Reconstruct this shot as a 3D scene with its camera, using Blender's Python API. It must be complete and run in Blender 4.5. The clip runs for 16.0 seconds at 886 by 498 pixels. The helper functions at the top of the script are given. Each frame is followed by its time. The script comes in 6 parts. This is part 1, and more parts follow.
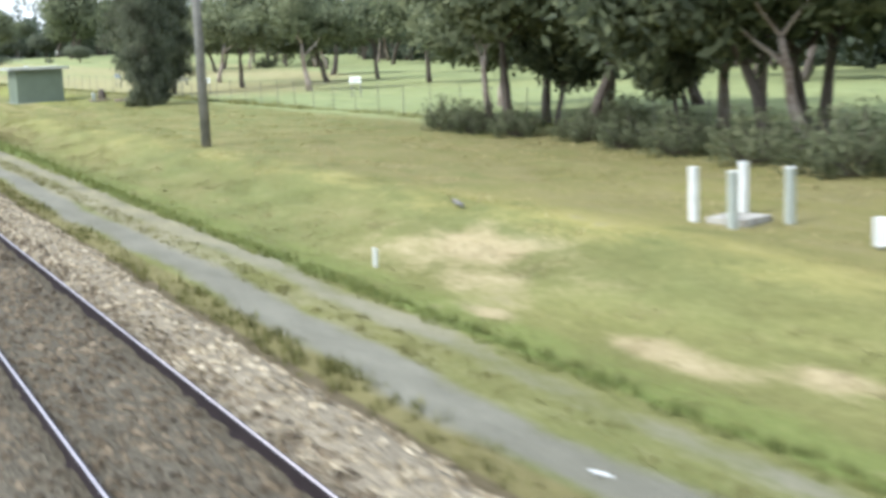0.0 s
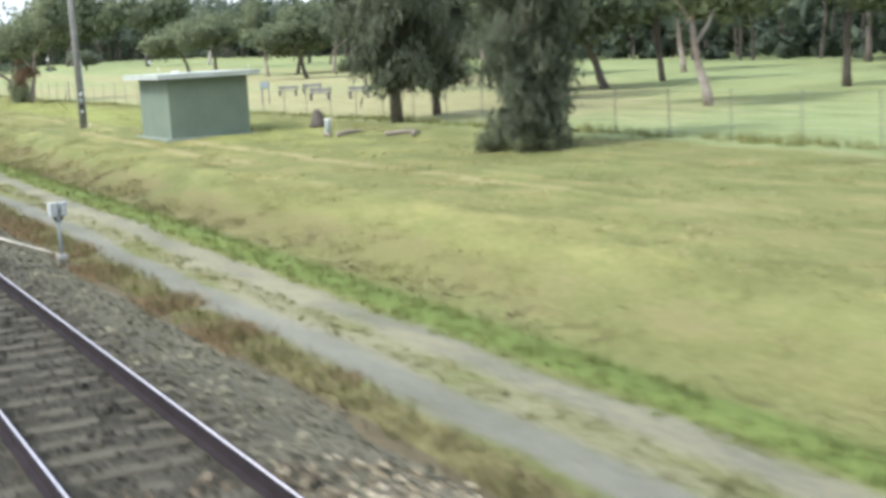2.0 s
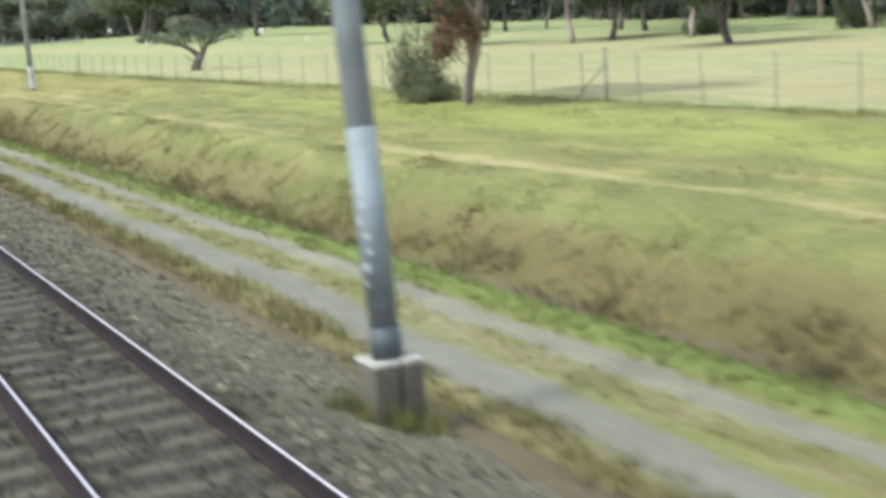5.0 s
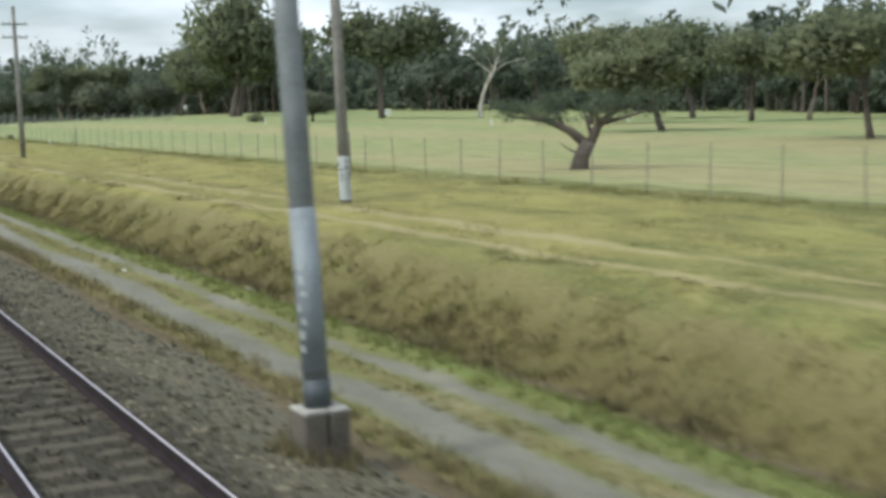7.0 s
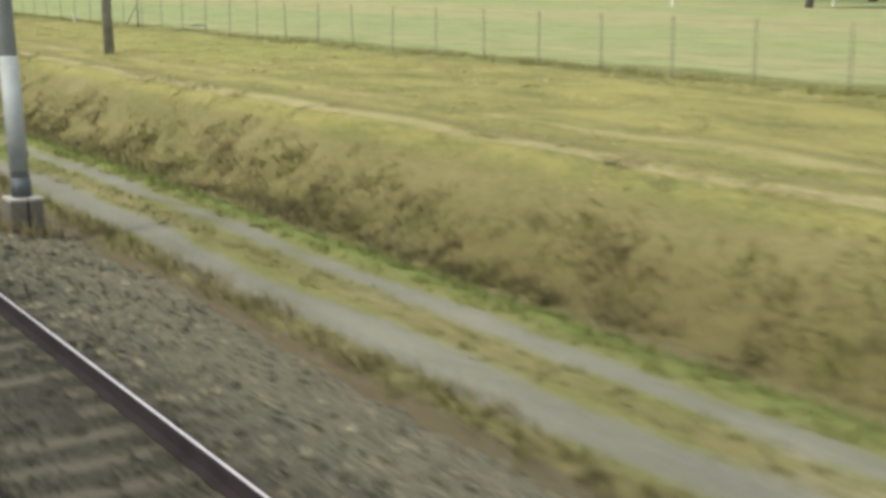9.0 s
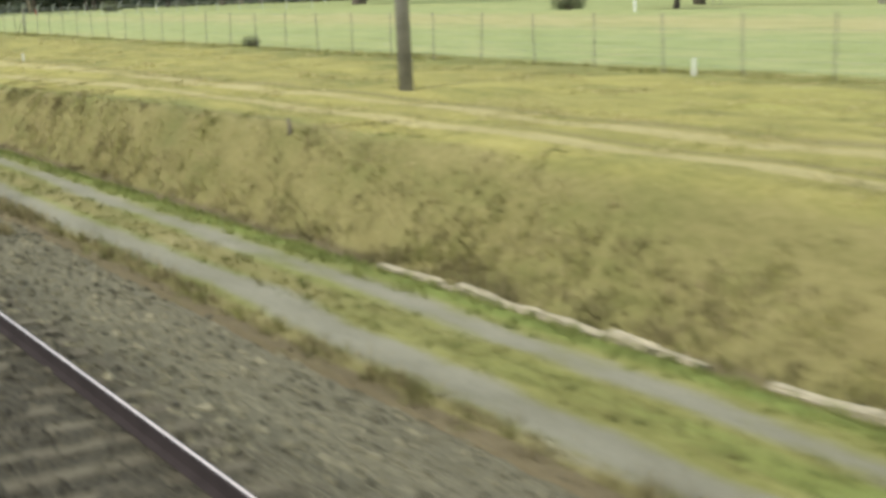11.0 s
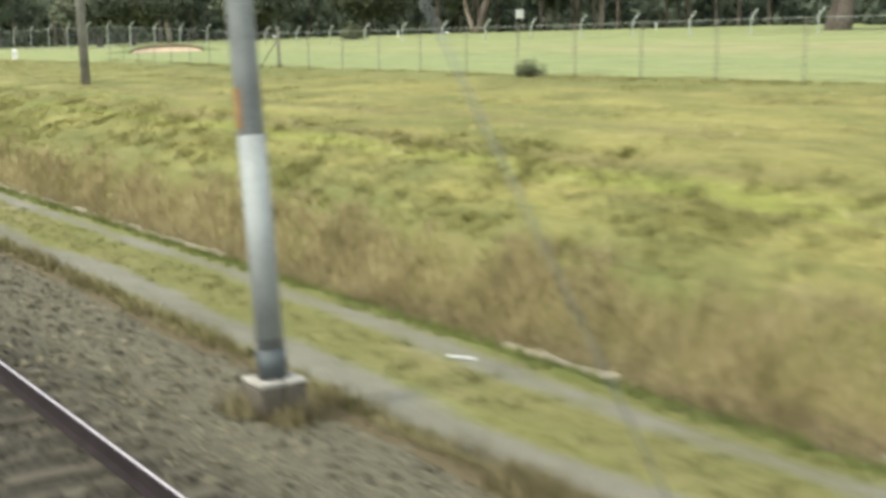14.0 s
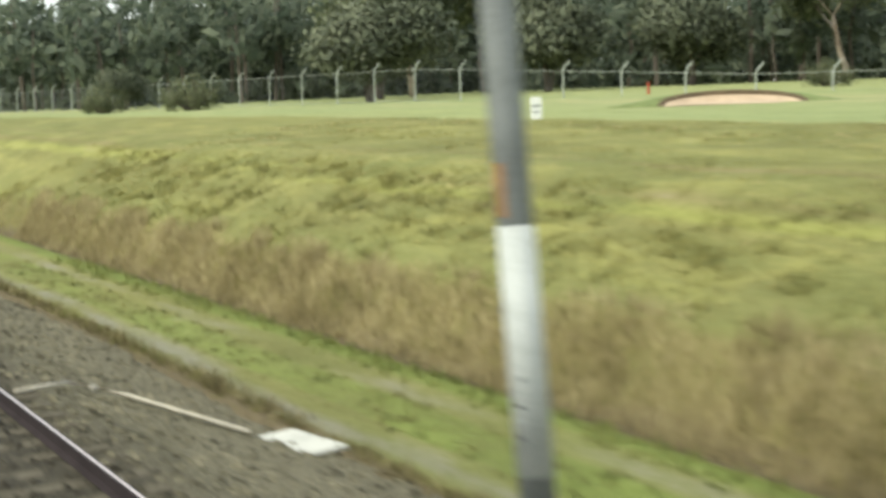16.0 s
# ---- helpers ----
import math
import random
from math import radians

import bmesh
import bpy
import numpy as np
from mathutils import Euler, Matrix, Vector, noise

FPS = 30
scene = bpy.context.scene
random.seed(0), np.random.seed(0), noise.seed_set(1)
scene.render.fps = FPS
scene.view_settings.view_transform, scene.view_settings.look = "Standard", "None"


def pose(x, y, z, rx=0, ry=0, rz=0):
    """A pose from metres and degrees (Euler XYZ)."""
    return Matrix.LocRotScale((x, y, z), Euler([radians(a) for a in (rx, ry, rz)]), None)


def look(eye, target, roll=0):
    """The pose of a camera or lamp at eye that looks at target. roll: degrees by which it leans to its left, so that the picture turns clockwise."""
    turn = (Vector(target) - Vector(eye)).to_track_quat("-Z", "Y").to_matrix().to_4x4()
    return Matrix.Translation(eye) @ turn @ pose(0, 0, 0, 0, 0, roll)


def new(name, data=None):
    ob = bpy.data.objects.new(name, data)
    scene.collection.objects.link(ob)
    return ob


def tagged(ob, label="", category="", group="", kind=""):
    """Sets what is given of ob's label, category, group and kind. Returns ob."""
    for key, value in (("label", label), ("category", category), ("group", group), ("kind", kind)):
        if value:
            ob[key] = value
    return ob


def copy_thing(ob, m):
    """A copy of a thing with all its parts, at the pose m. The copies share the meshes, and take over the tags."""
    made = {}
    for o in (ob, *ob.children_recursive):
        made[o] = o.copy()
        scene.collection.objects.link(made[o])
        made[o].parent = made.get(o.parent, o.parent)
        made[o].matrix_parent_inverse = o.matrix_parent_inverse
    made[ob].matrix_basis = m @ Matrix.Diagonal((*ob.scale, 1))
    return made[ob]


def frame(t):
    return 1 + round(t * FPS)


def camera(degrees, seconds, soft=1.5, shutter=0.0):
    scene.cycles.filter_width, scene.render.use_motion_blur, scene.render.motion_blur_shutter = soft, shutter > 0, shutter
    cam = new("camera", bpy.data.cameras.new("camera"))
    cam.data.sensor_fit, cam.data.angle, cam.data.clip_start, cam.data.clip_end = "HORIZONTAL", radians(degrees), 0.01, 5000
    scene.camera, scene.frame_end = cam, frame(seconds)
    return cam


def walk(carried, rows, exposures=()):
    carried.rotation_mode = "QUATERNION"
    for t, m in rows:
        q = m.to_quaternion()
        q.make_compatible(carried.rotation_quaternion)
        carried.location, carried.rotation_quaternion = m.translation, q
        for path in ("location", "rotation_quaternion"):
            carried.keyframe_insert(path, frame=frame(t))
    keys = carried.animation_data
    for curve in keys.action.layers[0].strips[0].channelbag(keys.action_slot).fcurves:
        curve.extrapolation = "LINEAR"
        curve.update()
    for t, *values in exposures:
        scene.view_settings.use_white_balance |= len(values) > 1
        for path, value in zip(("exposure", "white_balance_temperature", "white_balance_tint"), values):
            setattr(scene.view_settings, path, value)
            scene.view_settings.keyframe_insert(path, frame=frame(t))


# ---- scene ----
H_EYE = 3.315
cam = camera(37.25, 16.0, soft=3.6, shutter=0.22)


def view(y, az, pitch, roll):
    """The eye at y metres along the line, turned az degrees to the right of it and tilted by pitch."""
    a, p = radians(az), radians(pitch)
    eye = Vector((0, y, H_EYE))
    return look(eye, eye + 10 * Vector((math.sin(a) * math.cos(p), math.cos(a) * math.cos(p), math.sin(p))), roll)


ROWS = [
    (0, 0.00, 25.96, -8.80, -2.03),
    (0.5, 13.14, 25.97, -8.84, -1.99),
    (1, 26.11, 26.52, -8.95, -2.31),
    (1.5, 38.93, 27.83, -8.90, -2.76),
    (2, 51.61, 27.42, -8.77, -3.11),
    (2.5, 64.17, 27.31, -8.63, -3.26),
    (3, 76.61, 27.88, -8.86, -3.01),
    (3.5, 88.95, 28.51, -9.06, -2.67),
    (4, 101.21, 28.38, -8.95, -2.67),
    (4.5, 113.39, 27.31, -9.01, -3.12),
    (4.8, 120.67, 29.75, -10.51, -3.30),
    (5, 125.52, 27.10, -9.93, -3.70),
    (5.2, 130.36, 26.90, -8.40, -3.30),
    (7.3, 180.92, 26.68, -6.03, -1.78),
    (7.5, 185.74, 26.57, -6.74, -1.83),
    (8, 197.80, 28.73, -9.49, -1.16),
    (8.2, 202.63, 30.13, -11.17, -0.60),
    (10.3, 253.91, 32.82, -11.25, -0.44),
    (10.5, 258.87, 32.67, -10.95, -0.40),
    (11, 271.34, 31.70, -10.67, -1.83),
    (11.5, 283.93, 31.06, -10.61, -1.49),
    (12, 296.64, 30.96, -10.35, -1.65),
    (12.5, 309.50, 31.24, -9.53, -2.25),
    (13, 322.51, 31.74, -9.03, -1.98),
    (13.5, 335.69, 32.67, -8.62, -1.52),
    (14, 349.06, 32.49, -9.10, -1.31),
    (14.5, 362.62, 31.91, -7.95, -1.21),
    (15, 376.39, 30.71, -7.67, -0.63),
    (15.4, 387.57, 31.21, -7.54, -0.66),
    (16, 404.62, 30.89, -6.55, -1.65),
]
walk(cam, [(t, view(*r)) for t, *r in ROWS],
     [(0, 0.64, 5800, 7.5), (3, 0.66, 5850, 6.5), (4, 0.72, 5900, 6.5), (4.5, 0.58, 5900, 6), (5, 0.54, 5900, 6), (7.3, -0.11, 6100, 5), (8.2, 0.02, 6450, 7), (10.3, 0.27, 6750, 1.5), (12, 0.34, 6700, 2.5), (14, 0.45, 6650, 4), (16, 0.37, 6800, 1)])

# ---- world and light ----
SUN_EL, SUN_AZ = radians(52), radians(268)
world = bpy.data.worlds.new("sky")
scene.world = world
world.use_nodes = True
wn, wl = world.node_tree.nodes, world.node_tree.links
bg = wn["Background"]
sky = wn.new("ShaderNodeTexSky")
sky.sky_type = "NISHITA"
sky.sun_disc = False
sky.sun_elevation, sky.sun_rotation = SUN_EL, SUN_AZ
sky.air_density, sky.dust_density = 1.0, 2.5
tc = wn.new("ShaderNodeTexCoord")
mp = wn.new("ShaderNodeMapping")
mp.inputs["Scale"].default_value = (1.2, 1.2, 5.0)
cl = wn.new("ShaderNodeTexNoise")
cl.inputs["Scale"].default_value, cl.inputs["Detail"].default_value = 2.2, 7
ramp = wn.new("ShaderNodeValToRGB")
ramp.color_ramp.elements[0].position, ramp.color_ramp.elements[1].position = 0.36, 0.62
mix = wn.new("ShaderNodeMixRGB")
mix.inputs[2].default_value = (9.2, 9.4, 9.8, 1)
wl.new(tc.outputs["Generated"], mp.inputs["Vector"])
wl.new(mp.outputs["Vector"], cl.inputs["Vector"])
wl.new(cl.outputs["Fac"], ramp.inputs["Fac"])
wl.new(ramp.outputs["Color"], mix.inputs["Fac"])
wl.new(sky.outputs["Color"], mix.inputs[1])
wl.new(mix.outputs["Color"], bg.inputs["Color"])
bg.inputs["Strength"].default_value = 0.15
sun = new("sun", bpy.data.lights.new("sun", "SUN"))
sun.data.energy, sun.data.angle, sun.data.color = 2.2, radians(11), (1.0, 0.95, 0.86)
# the sun stands to the left of the line, so the things beside it are lit softly from there
sun.matrix_world = look((0, 0, 100), (100 * math.sin(radians(88)), 100 * math.cos(radians(88)), 100 - 100 * math.tan(SUN_EL) * 0.9))


# ---- materials ----
def material(name, rough=0.85, metal=0.0, spec=0.3):
    m = bpy.data.materials.new(name)
    m.use_nodes = True
    b = m.node_tree.nodes["Principled BSDF"]
    b.inputs["Roughness"].default_value, b.inputs["Metallic"].default_value = rough, metal
    b.inputs["Specular IOR Level"].default_value = spec
    return m, m.node_tree.nodes, m.node_tree.links, b


def noise_node(nd, ln, vec, scale, detail=4.0, rough=0.6):
    n = nd.new("ShaderNodeTexNoise")
    n.inputs["Scale"].default_value, n.inputs["Detail"].default_value, n.inputs["Roughness"].default_value = scale, detail, rough
    if vec:
        ln.new(vec, n.inputs["Vector"])
    return n.outputs["Fac"]


def ramp_node(nd, ln, fac, stops):
    r = nd.new("ShaderNodeValToRGB")
    while len(r.color_ramp.elements) < len(stops):
        r.color_ramp.elements.new(0.5)
    for e, (p, c) in zip(r.color_ramp.elements, stops):
        e.position, e.color = p, (*c, 1)
    ln.new(fac, r.inputs["Fac"])
    return r.outputs["Color"]


def blend(nd, ln, fac, a, b, kind="MIX"):
    m = nd.new("ShaderNodeMixRGB")
    m.blend_type = kind
    for i, v in ((0, fac), (1, a), (2, b)):
        if isinstance(v, (int, float)):
            m.inputs[i].default_value = v
        elif isinstance(v, tuple):
            m.inputs[i].default_value = (*v, 1)
        else:
            ln.new(v, m.inputs[i])
    return m.outputs["Color"]


def math_node(nd, ln, op, a, b=0.0, clamp=False):
    m = nd.new("ShaderNodeMath")
    m.operation, m.use_clamp = op, clamp
    for i, v in enumerate((a, b)):
        if isinstance(v, (int, float)):
            m.inputs[i].default_value = v
        else:
            ln.new(v, m.inputs[i])
    return m.outputs["Value"]


def bump_node(nd, ln, b, height, strength, distance):
    n = nd.new("ShaderNodeBump")
    n.inputs["Strength"].default_value, n.inputs["Distance"].default_value = strength, distance
    ln.new(height, n.inputs["Height"])
    ln.new(n.outputs["Normal"], b.inputs["Normal"])


def plain(name, colour, dark=0.6, scale=8.0, rough=0.8, metal=0.0, bump=0.004, spec=0.3, stain=None):
    """A painted, cast or metal surface with grain, blotches and slight relief."""
    m, nd, ln, b = material(name, rough, metal, spec)
    co = nd.new("ShaderNodeTexCoord").outputs["Object"]
    fine, wide = noise_node(nd, ln, co, scale * 6, 6), noise_node(nd, ln, co, scale * 0.35, 4)
    both = math_node(nd, ln, "ADD", math_node(nd, ln, "MULTIPLY", fine, 0.4), math_node(nd, ln, "MULTIPLY", wide, 0.6))
    lo = tuple(c * dark for c in (stain or colour))
    ln.new(ramp_node(nd, ln, both, [(0.36, lo), (0.54, colour), (0.75, tuple(min(1, c * 1.12) for c in colour))]), b.inputs["Base Color"])
    bump_node(nd, ln, b, fine, 0.5, bump)
    return m


def leafy(name, a, b_, c, rough=0.55, through_=0.25):
    """Leaves and blades: colour varies from piece to piece."""
    m, nd, ln, b = material(name, rough, 0, 0.25)
    g = nd.new("ShaderNodeNewGeometry")
    o = nd.new("ShaderNodeObjectInfo")
    pos = nd.new("ShaderNodeTexCoord").outputs["Object"]
    v = math_node(nd, ln, "ADD", math_node(nd, ln, "MULTIPLY", g.outputs["Random Per Island"], 0.45),
                  math_node(nd, ln, "SUBTRACT", math_node(nd, ln, "MULTIPLY", noise_node(nd, ln, pos, 0.9, 4), 1.0), 0.225))
    v = math_node(nd, ln, "ADD", v, math_node(nd, ln, "MULTIPLY", math_node(nd, ln, "SUBTRACT", o.outputs["Random"], 0.5), 0.25))
    col = ramp_node(nd, ln, v, [(0.25, a), (0.5, b_), (0.78, c)])
    ln.new(col, b.inputs["Base Color"])
    t = nd.new("ShaderNodeBsdfTranslucent")
    ln.new(col, t.inputs["Color"])
    mx = nd.new("ShaderNodeMixShader")
    mx.inputs[0].default_value = through_
    ln.new(b.outputs[0], mx.inputs[1])
    ln.new(t.outputs[0], mx.inputs[2])
    ln.new(mx.outputs[0], nd["Material Output"].inputs["Surface"])
    return m


def ground_material():
    """Turf, dry grass, gravel ruts and bare earth, laid out by the masks that the land sheet carries."""
    m, nd, ln, b = material("land", 0.95, 0, 0.15)
    co = nd.new("ShaderNodeTexCoord").outputs["Object"]
    st = nd.new("ShaderNodeMapping")
    st.inputs["Scale"].default_value = (1.0, 0.35, 1.0)
    ln.new(co, st.inputs["Vector"])
    fine, mid, wide = noise_node(nd, ln, co, 9, 8, 0.7), noise_node(nd, ln, st.outputs[0], 0.9, 6, 0.65), noise_node(nd, ln, st.outputs[0], 0.12, 5)

    def mask(name):
        a = nd.new("ShaderNodeAttribute")
        a.attribute_name = name
        edge = math_node(nd, ln, "ADD", a.outputs["Fac"], math_node(nd, ln, "MULTIPLY", math_node(nd, ln, "SUBTRACT", mid, 0.5), 1.5))
        edge = math_node(nd, ln, "ADD", edge, math_node(nd, ln, "MULTIPLY", math_node(nd, ln, "SUBTRACT", fine, 0.5), 0.5))
        s = nd.new("ShaderNodeMapRange")
        s.interpolation_type = "SMOOTHSTEP"
        s.inputs["From Min"].default_value, s.inputs["From Max"].default_value = 0.22, 0.85
        ln.new(edge, s.inputs["Value"])
        return s.outputs["Result"]

    def tone(stops, f=fine):
        return ramp_node(nd, ln, math_node(nd, ln, "ADD", math_node(nd, ln, "MULTIPLY", f, 0.5), math_node(nd, ln, "MULTIPLY", mid, 0.5)), stops)

    base = tone([(0.32, (0.118, 0.132, 0.042)), (0.5, (0.192, 0.202, 0.072)), (0.68, (0.275, 0.272, 0.113))])
    gold = tone([(0.32, (0.215, 0.195, 0.062)), (0.5, (0.30, 0.27, 0.09)), (0.68, (0.39, 0.345, 0.13))])
    base = blend(nd, ln, math_node(nd, ln, "MULTIPLY", ramp_node(nd, ln, wide, [(0.42, (0, 0, 0)), (0.62, (1, 1, 1))]), 0.35), base, gold)
    base = blend(nd, ln, mask("dry"), base, gold)
    mott = ramp_node(nd, ln, noise_node(nd, ln, st.outputs[0], 0.42, 6, 0.7), [(0.42, (0, 0, 0)), (0.62, (1, 1, 1))])
    base = blend(nd, ln, math_node(nd, ln, "MULTIPLY", mott, 0.5), base, tone([(0.32, (0.115, 0.108, 0.038)), (0.5, (0.178, 0.165, 0.062)), (0.68, (0.25, 0.23, 0.09))]))
    base = blend(nd, ln, mask("green"), base, tone([(0.3, (0.095, 0.128, 0.03)), (0.5, (0.162, 0.202, 0.052)), (0.7, (0.245, 0.275, 0.085))]))
    base = blend(nd, ln, mask("lime"), base, tone([(0.3, (0.18, 0.20, 0.048)), (0.5, (0.262, 0.275, 0.077)), (0.7, (0.345, 0.345, 0.115))]))
    mown = tone([(0.3, (0.185, 0.222, 0.092)), (0.5, (0.258, 0.296, 0.128)), (0.7, (0.335, 0.355, 0.172))])
    patch = ramp_node(nd, ln, noise_node(nd, ln, st.outputs[0], 0.045, 4, 0.6), [(0.44, (0, 0, 0)), (0.6, (1, 1, 1))])
    mown = blend(nd, ln, math_node(nd, ln, "MULTIPLY", patch, 0.45), mown, tone([(0.3, (0.225, 0.235, 0.09)), (0.5, (0.31, 0.318, 0.13)), (0.7, (0.39, 0.385, 0.175))]))
    base = blend(nd, ln, mask("course"), base, mown)
    base = blend(nd, ln, math_node(nd, ln, "MULTIPLY", mask("straw"), 0.8), base, tone([(0.3, (0.25, 0.222, 0.095)), (0.5, (0.355, 0.31, 0.158)), (0.7, (0.445, 0.392, 0.212))]))
    base = blend(nd, ln, mask("brown"), base, tone([(0.3, (0.125, 0.112, 0.045)), (0.5, (0.205, 0.182, 0.077)), (0.7, (0.295, 0.26, 0.118))]))
    base = blend(nd, ln, mask("bare"), base, tone([(0.3, (0.28, 0.225, 0.12)), (0.5, (0.40, 0.33, 0.185)), (0.7, (0.51, 0.435, 0.265))]))
    base = blend(nd, ln, mask("gravel"), base, tone([(0.3, (0.125, 0.12, 0.09)), (0.5, (0.215, 0.206, 0.158)), (0.7, (0.305, 0.292, 0.23))], noise_node(nd, ln, co, 30, 6, 0.8)))
    base = blend(nd, ln, mask("dust"), base, tone([(0.3, (0.175, 0.158, 0.092)), (0.5, (0.268, 0.243, 0.148)), (0.7, (0.36, 0.332, 0.215))]))
    # dead grass, its brown deepened to carry the shade between tussocks
    base = blend(nd, ln, mask("shaded_thatch"), base, tone([(0.3, (0.085, 0.074, 0.03)), (0.5, (0.14, 0.12, 0.047)), (0.7, (0.205, 0.175, 0.073))]))
    base = blend(nd, ln, mask("soil"), base, tone([(0.3, (0.08, 0.064, 0.038)), (0.5, (0.132, 0.107, 0.063)), (0.7, (0.2, 0.164, 0.1))]))
    ln.new(base, b.inputs["Base Color"])
    bump_node(nd, ln, b, math_node(nd, ln, "ADD", fine, mid), 0.7, 0.08)
    return m


LAND = ground_material()


def ballast_material():
    """Dusty crushed stone: pale where it was tipped lately, brown-grey further along the line."""
    m, nd, ln, b = material("ballast", 0.95, 0, 0.2)
    co = nd.new("ShaderNodeTexCoord").outputs["Object"]
    v = nd.new("ShaderNodeTexVoronoi")
    v.inputs["Scale"].default_value = 22
    ln.new(co, v.inputs["Vector"])
    mixv = math_node(nd, ln, "ADD", math_node(nd, ln, "MULTIPLY", v.outputs["Distance"], 0.5), math_node(nd, ln, "MULTIPLY", noise_node(nd, ln, co, 30, 5), 0.5))
    # darker between the rails than on the shoulder: shade put into the colour
    old = ramp_node(nd, ln, mixv, [(0.25, (0.017, 0.015, 0.011)), (0.42, (0.042, 0.038, 0.027)), (0.65, (0.082, 0.073, 0.052))])
    fresh = ramp_node(nd, ln, mixv, [(0.25, (0.10, 0.08, 0.052)), (0.42, (0.23, 0.192, 0.132)), (0.65, (0.40, 0.345, 0.25))])
    sep = nd.new("ShaderNodeSeparateXYZ")
    ln.new(co, sep.inputs[0])
    side = ramp_node(nd, ln, math_node(nd, ln, "DIVIDE", math_node(nd, ln, "ADD", sep.outputs["X"], noise_node(nd, ln, co, 1.5, 4)), 10, True), [(0.40, (0, 0, 0)), (0.50, (1, 1, 1))])
    old = blend(nd, ln, side, old, ramp_node(nd, ln, mixv, [(0.25, (0.05, 0.046, 0.03)), (0.42, (0.122, 0.111, 0.073)), (0.65, (0.215, 0.197, 0.135))]))
    wob = math_node(nd, ln, "ADD", sep.outputs["Y"], math_node(nd, ln, "MULTIPLY", noise_node(nd, ln, co, 0.3, 3), 16))
    fy = ramp_node(nd, ln, math_node(nd, ln, "DIVIDE", wob, 100, True), [(0.58, (1, 1, 1)), (0.72, (0, 0, 0))])
    fx = ramp_node(nd, ln, math_node(nd, ln, "DIVIDE", sep.outputs["X"], 10, True), [(0.33, (0.3, 0.3, 0.3)), (0.37, (1, 1, 1))])
    ln.new(blend(nd, ln, blend(nd, ln, 1.0, fy, fx, "MULTIPLY"), old, fresh), b.inputs["Base Color"])
    bump_node(nd, ln, b, v.outputs["Distance"], 0.9, 0.05)
    return m


BALLAST = ballast_material()
# shaded copy of the ballast stone, for the dimness over the track
SHADESTONE = leafy("shaded_ballast_stone", (0.018, 0.016, 0.011), (0.044, 0.039, 0.027), (0.098, 0.087, 0.061), 0.9, 0.0)
BROWNSTONE = leafy("brown_ballast_stone", (0.06, 0.046, 0.03), (0.145, 0.113, 0.073), (0.27, 0.215, 0.145), 0.9, 0.0)
STONE = leafy("ballast_stone", (0.05, 0.046, 0.03), (0.136, 0.123, 0.08), (0.265, 0.24, 0.162), 0.9, 0.0)
FRESH = leafy("fresh_ballast_stone", (0.125, 0.098, 0.06), (0.31, 0.255, 0.165), (0.61, 0.525, 0.375), 0.9, 0.0)
RUBBLE = plain("pale_rubble", (0.36, 0.32, 0.232), 0.5, 9, 0.95, 0, 0.01)
CONCRETE = plain("old_concrete", (0.42, 0.40, 0.35), 0.6, 6, 0.9, 0, 0.004, 0.2, (0.30, 0.27, 0.21))
SLEEPER = plain("sleeper_concrete", (0.108, 0.096, 0.068), 0.55, 7, 0.9, 0, 0.006, 0.2, (0.12, 0.1, 0.07))
RAIL_SIDE = plain("rusty_rail", (0.036, 0.028, 0.029), 0.6, 10, 0.9, 0.0, 0.002, 0.12)
RAIL_HEAD = plain("worn_steel", (0.84, 0.72, 0.67), 0.8, 10, 0.33, 1.0, 0.0005)
GALV = plain("galvanised_steel", (0.235, 0.252, 0.248), 0.7, 5, 0.6, 0.15, 0.001)
WHITE = plain("white_paint", (0.78, 0.79, 0.76), 0.82, 5, 0.6, 0, 0.001)
GREYBOX = plain("grey_enamel", (0.36, 0.39, 0.38), 0.75, 5, 0.5, 0.1, 0.001)
BLACK = plain("black_plastic", (0.03, 0.033, 0.035), 0.7, 5, 0.5, 0, 0.001)
BLUE = plain("blue_plate", (0.03, 0.19, 0.62), 0.8, 5, 0.5, 0, 0.001)
RED = plain("red_paint", (0.45, 0.07, 0.04), 0.7, 5, 0.7, 0, 0.001)
HUTGREEN = plain("green_render", (0.18, 0.215, 0.16), 0.85, 2.5, 0.85, 0, 0.003)
CREAM = plain("cream_roof_edge", (0.54, 0.555, 0.515), 0.8, 4, 0.7, 0, 0.001)
WOOD = plain("weathered_wood", (0.25, 0.24, 0.215), 0.55, 5, 0.9, 0, 0.006)
SAND = plain("bunker_sand", (0.50, 0.385, 0.27), 0.75, 4, 0.95, 0, 0.01)
PIPE = plain("pale_conduit", (0.50, 0.46, 0.37), 0.7, 6, 0.7, 0, 0.001)
WIRE = plain("fence_wire", (0.30, 0.31, 0.30), 0.7, 5, 0.5, 0.6, 0.001)
BARK = plain("grey_bark", (0.15, 0.125, 0.105), 0.5, 3, 0.95, 0, 0.02)
PALEBARK = plain("pale_gum_bark", (0.36, 0.31, 0.26), 0.5, 3, 0.85, 0, 0.01, 0.3, (0.30, 0.2, 0.14))
BLEACHED = plain("bleached_wood", (0.62, 0.57, 0.5), 0.6, 3, 0.85, 0, 0.01)
LEAF = leafy("gum_leaf", (0.098, 0.120, 0.069), (0.178, 0.205, 0.113), (0.287, 0.310, 0.172), 0.6, 0.5)
WOODLEAF = leafy("woodland_leaf", (0.083, 0.109, 0.078), (0.131, 0.162, 0.113), (0.198, 0.230, 0.155), 0.6, 0.5)
WATTLE = leafy("wattle_leaf", (0.075, 0.09, 0.055), (0.14, 0.16, 0.10), (0.225, 0.245, 0.155))
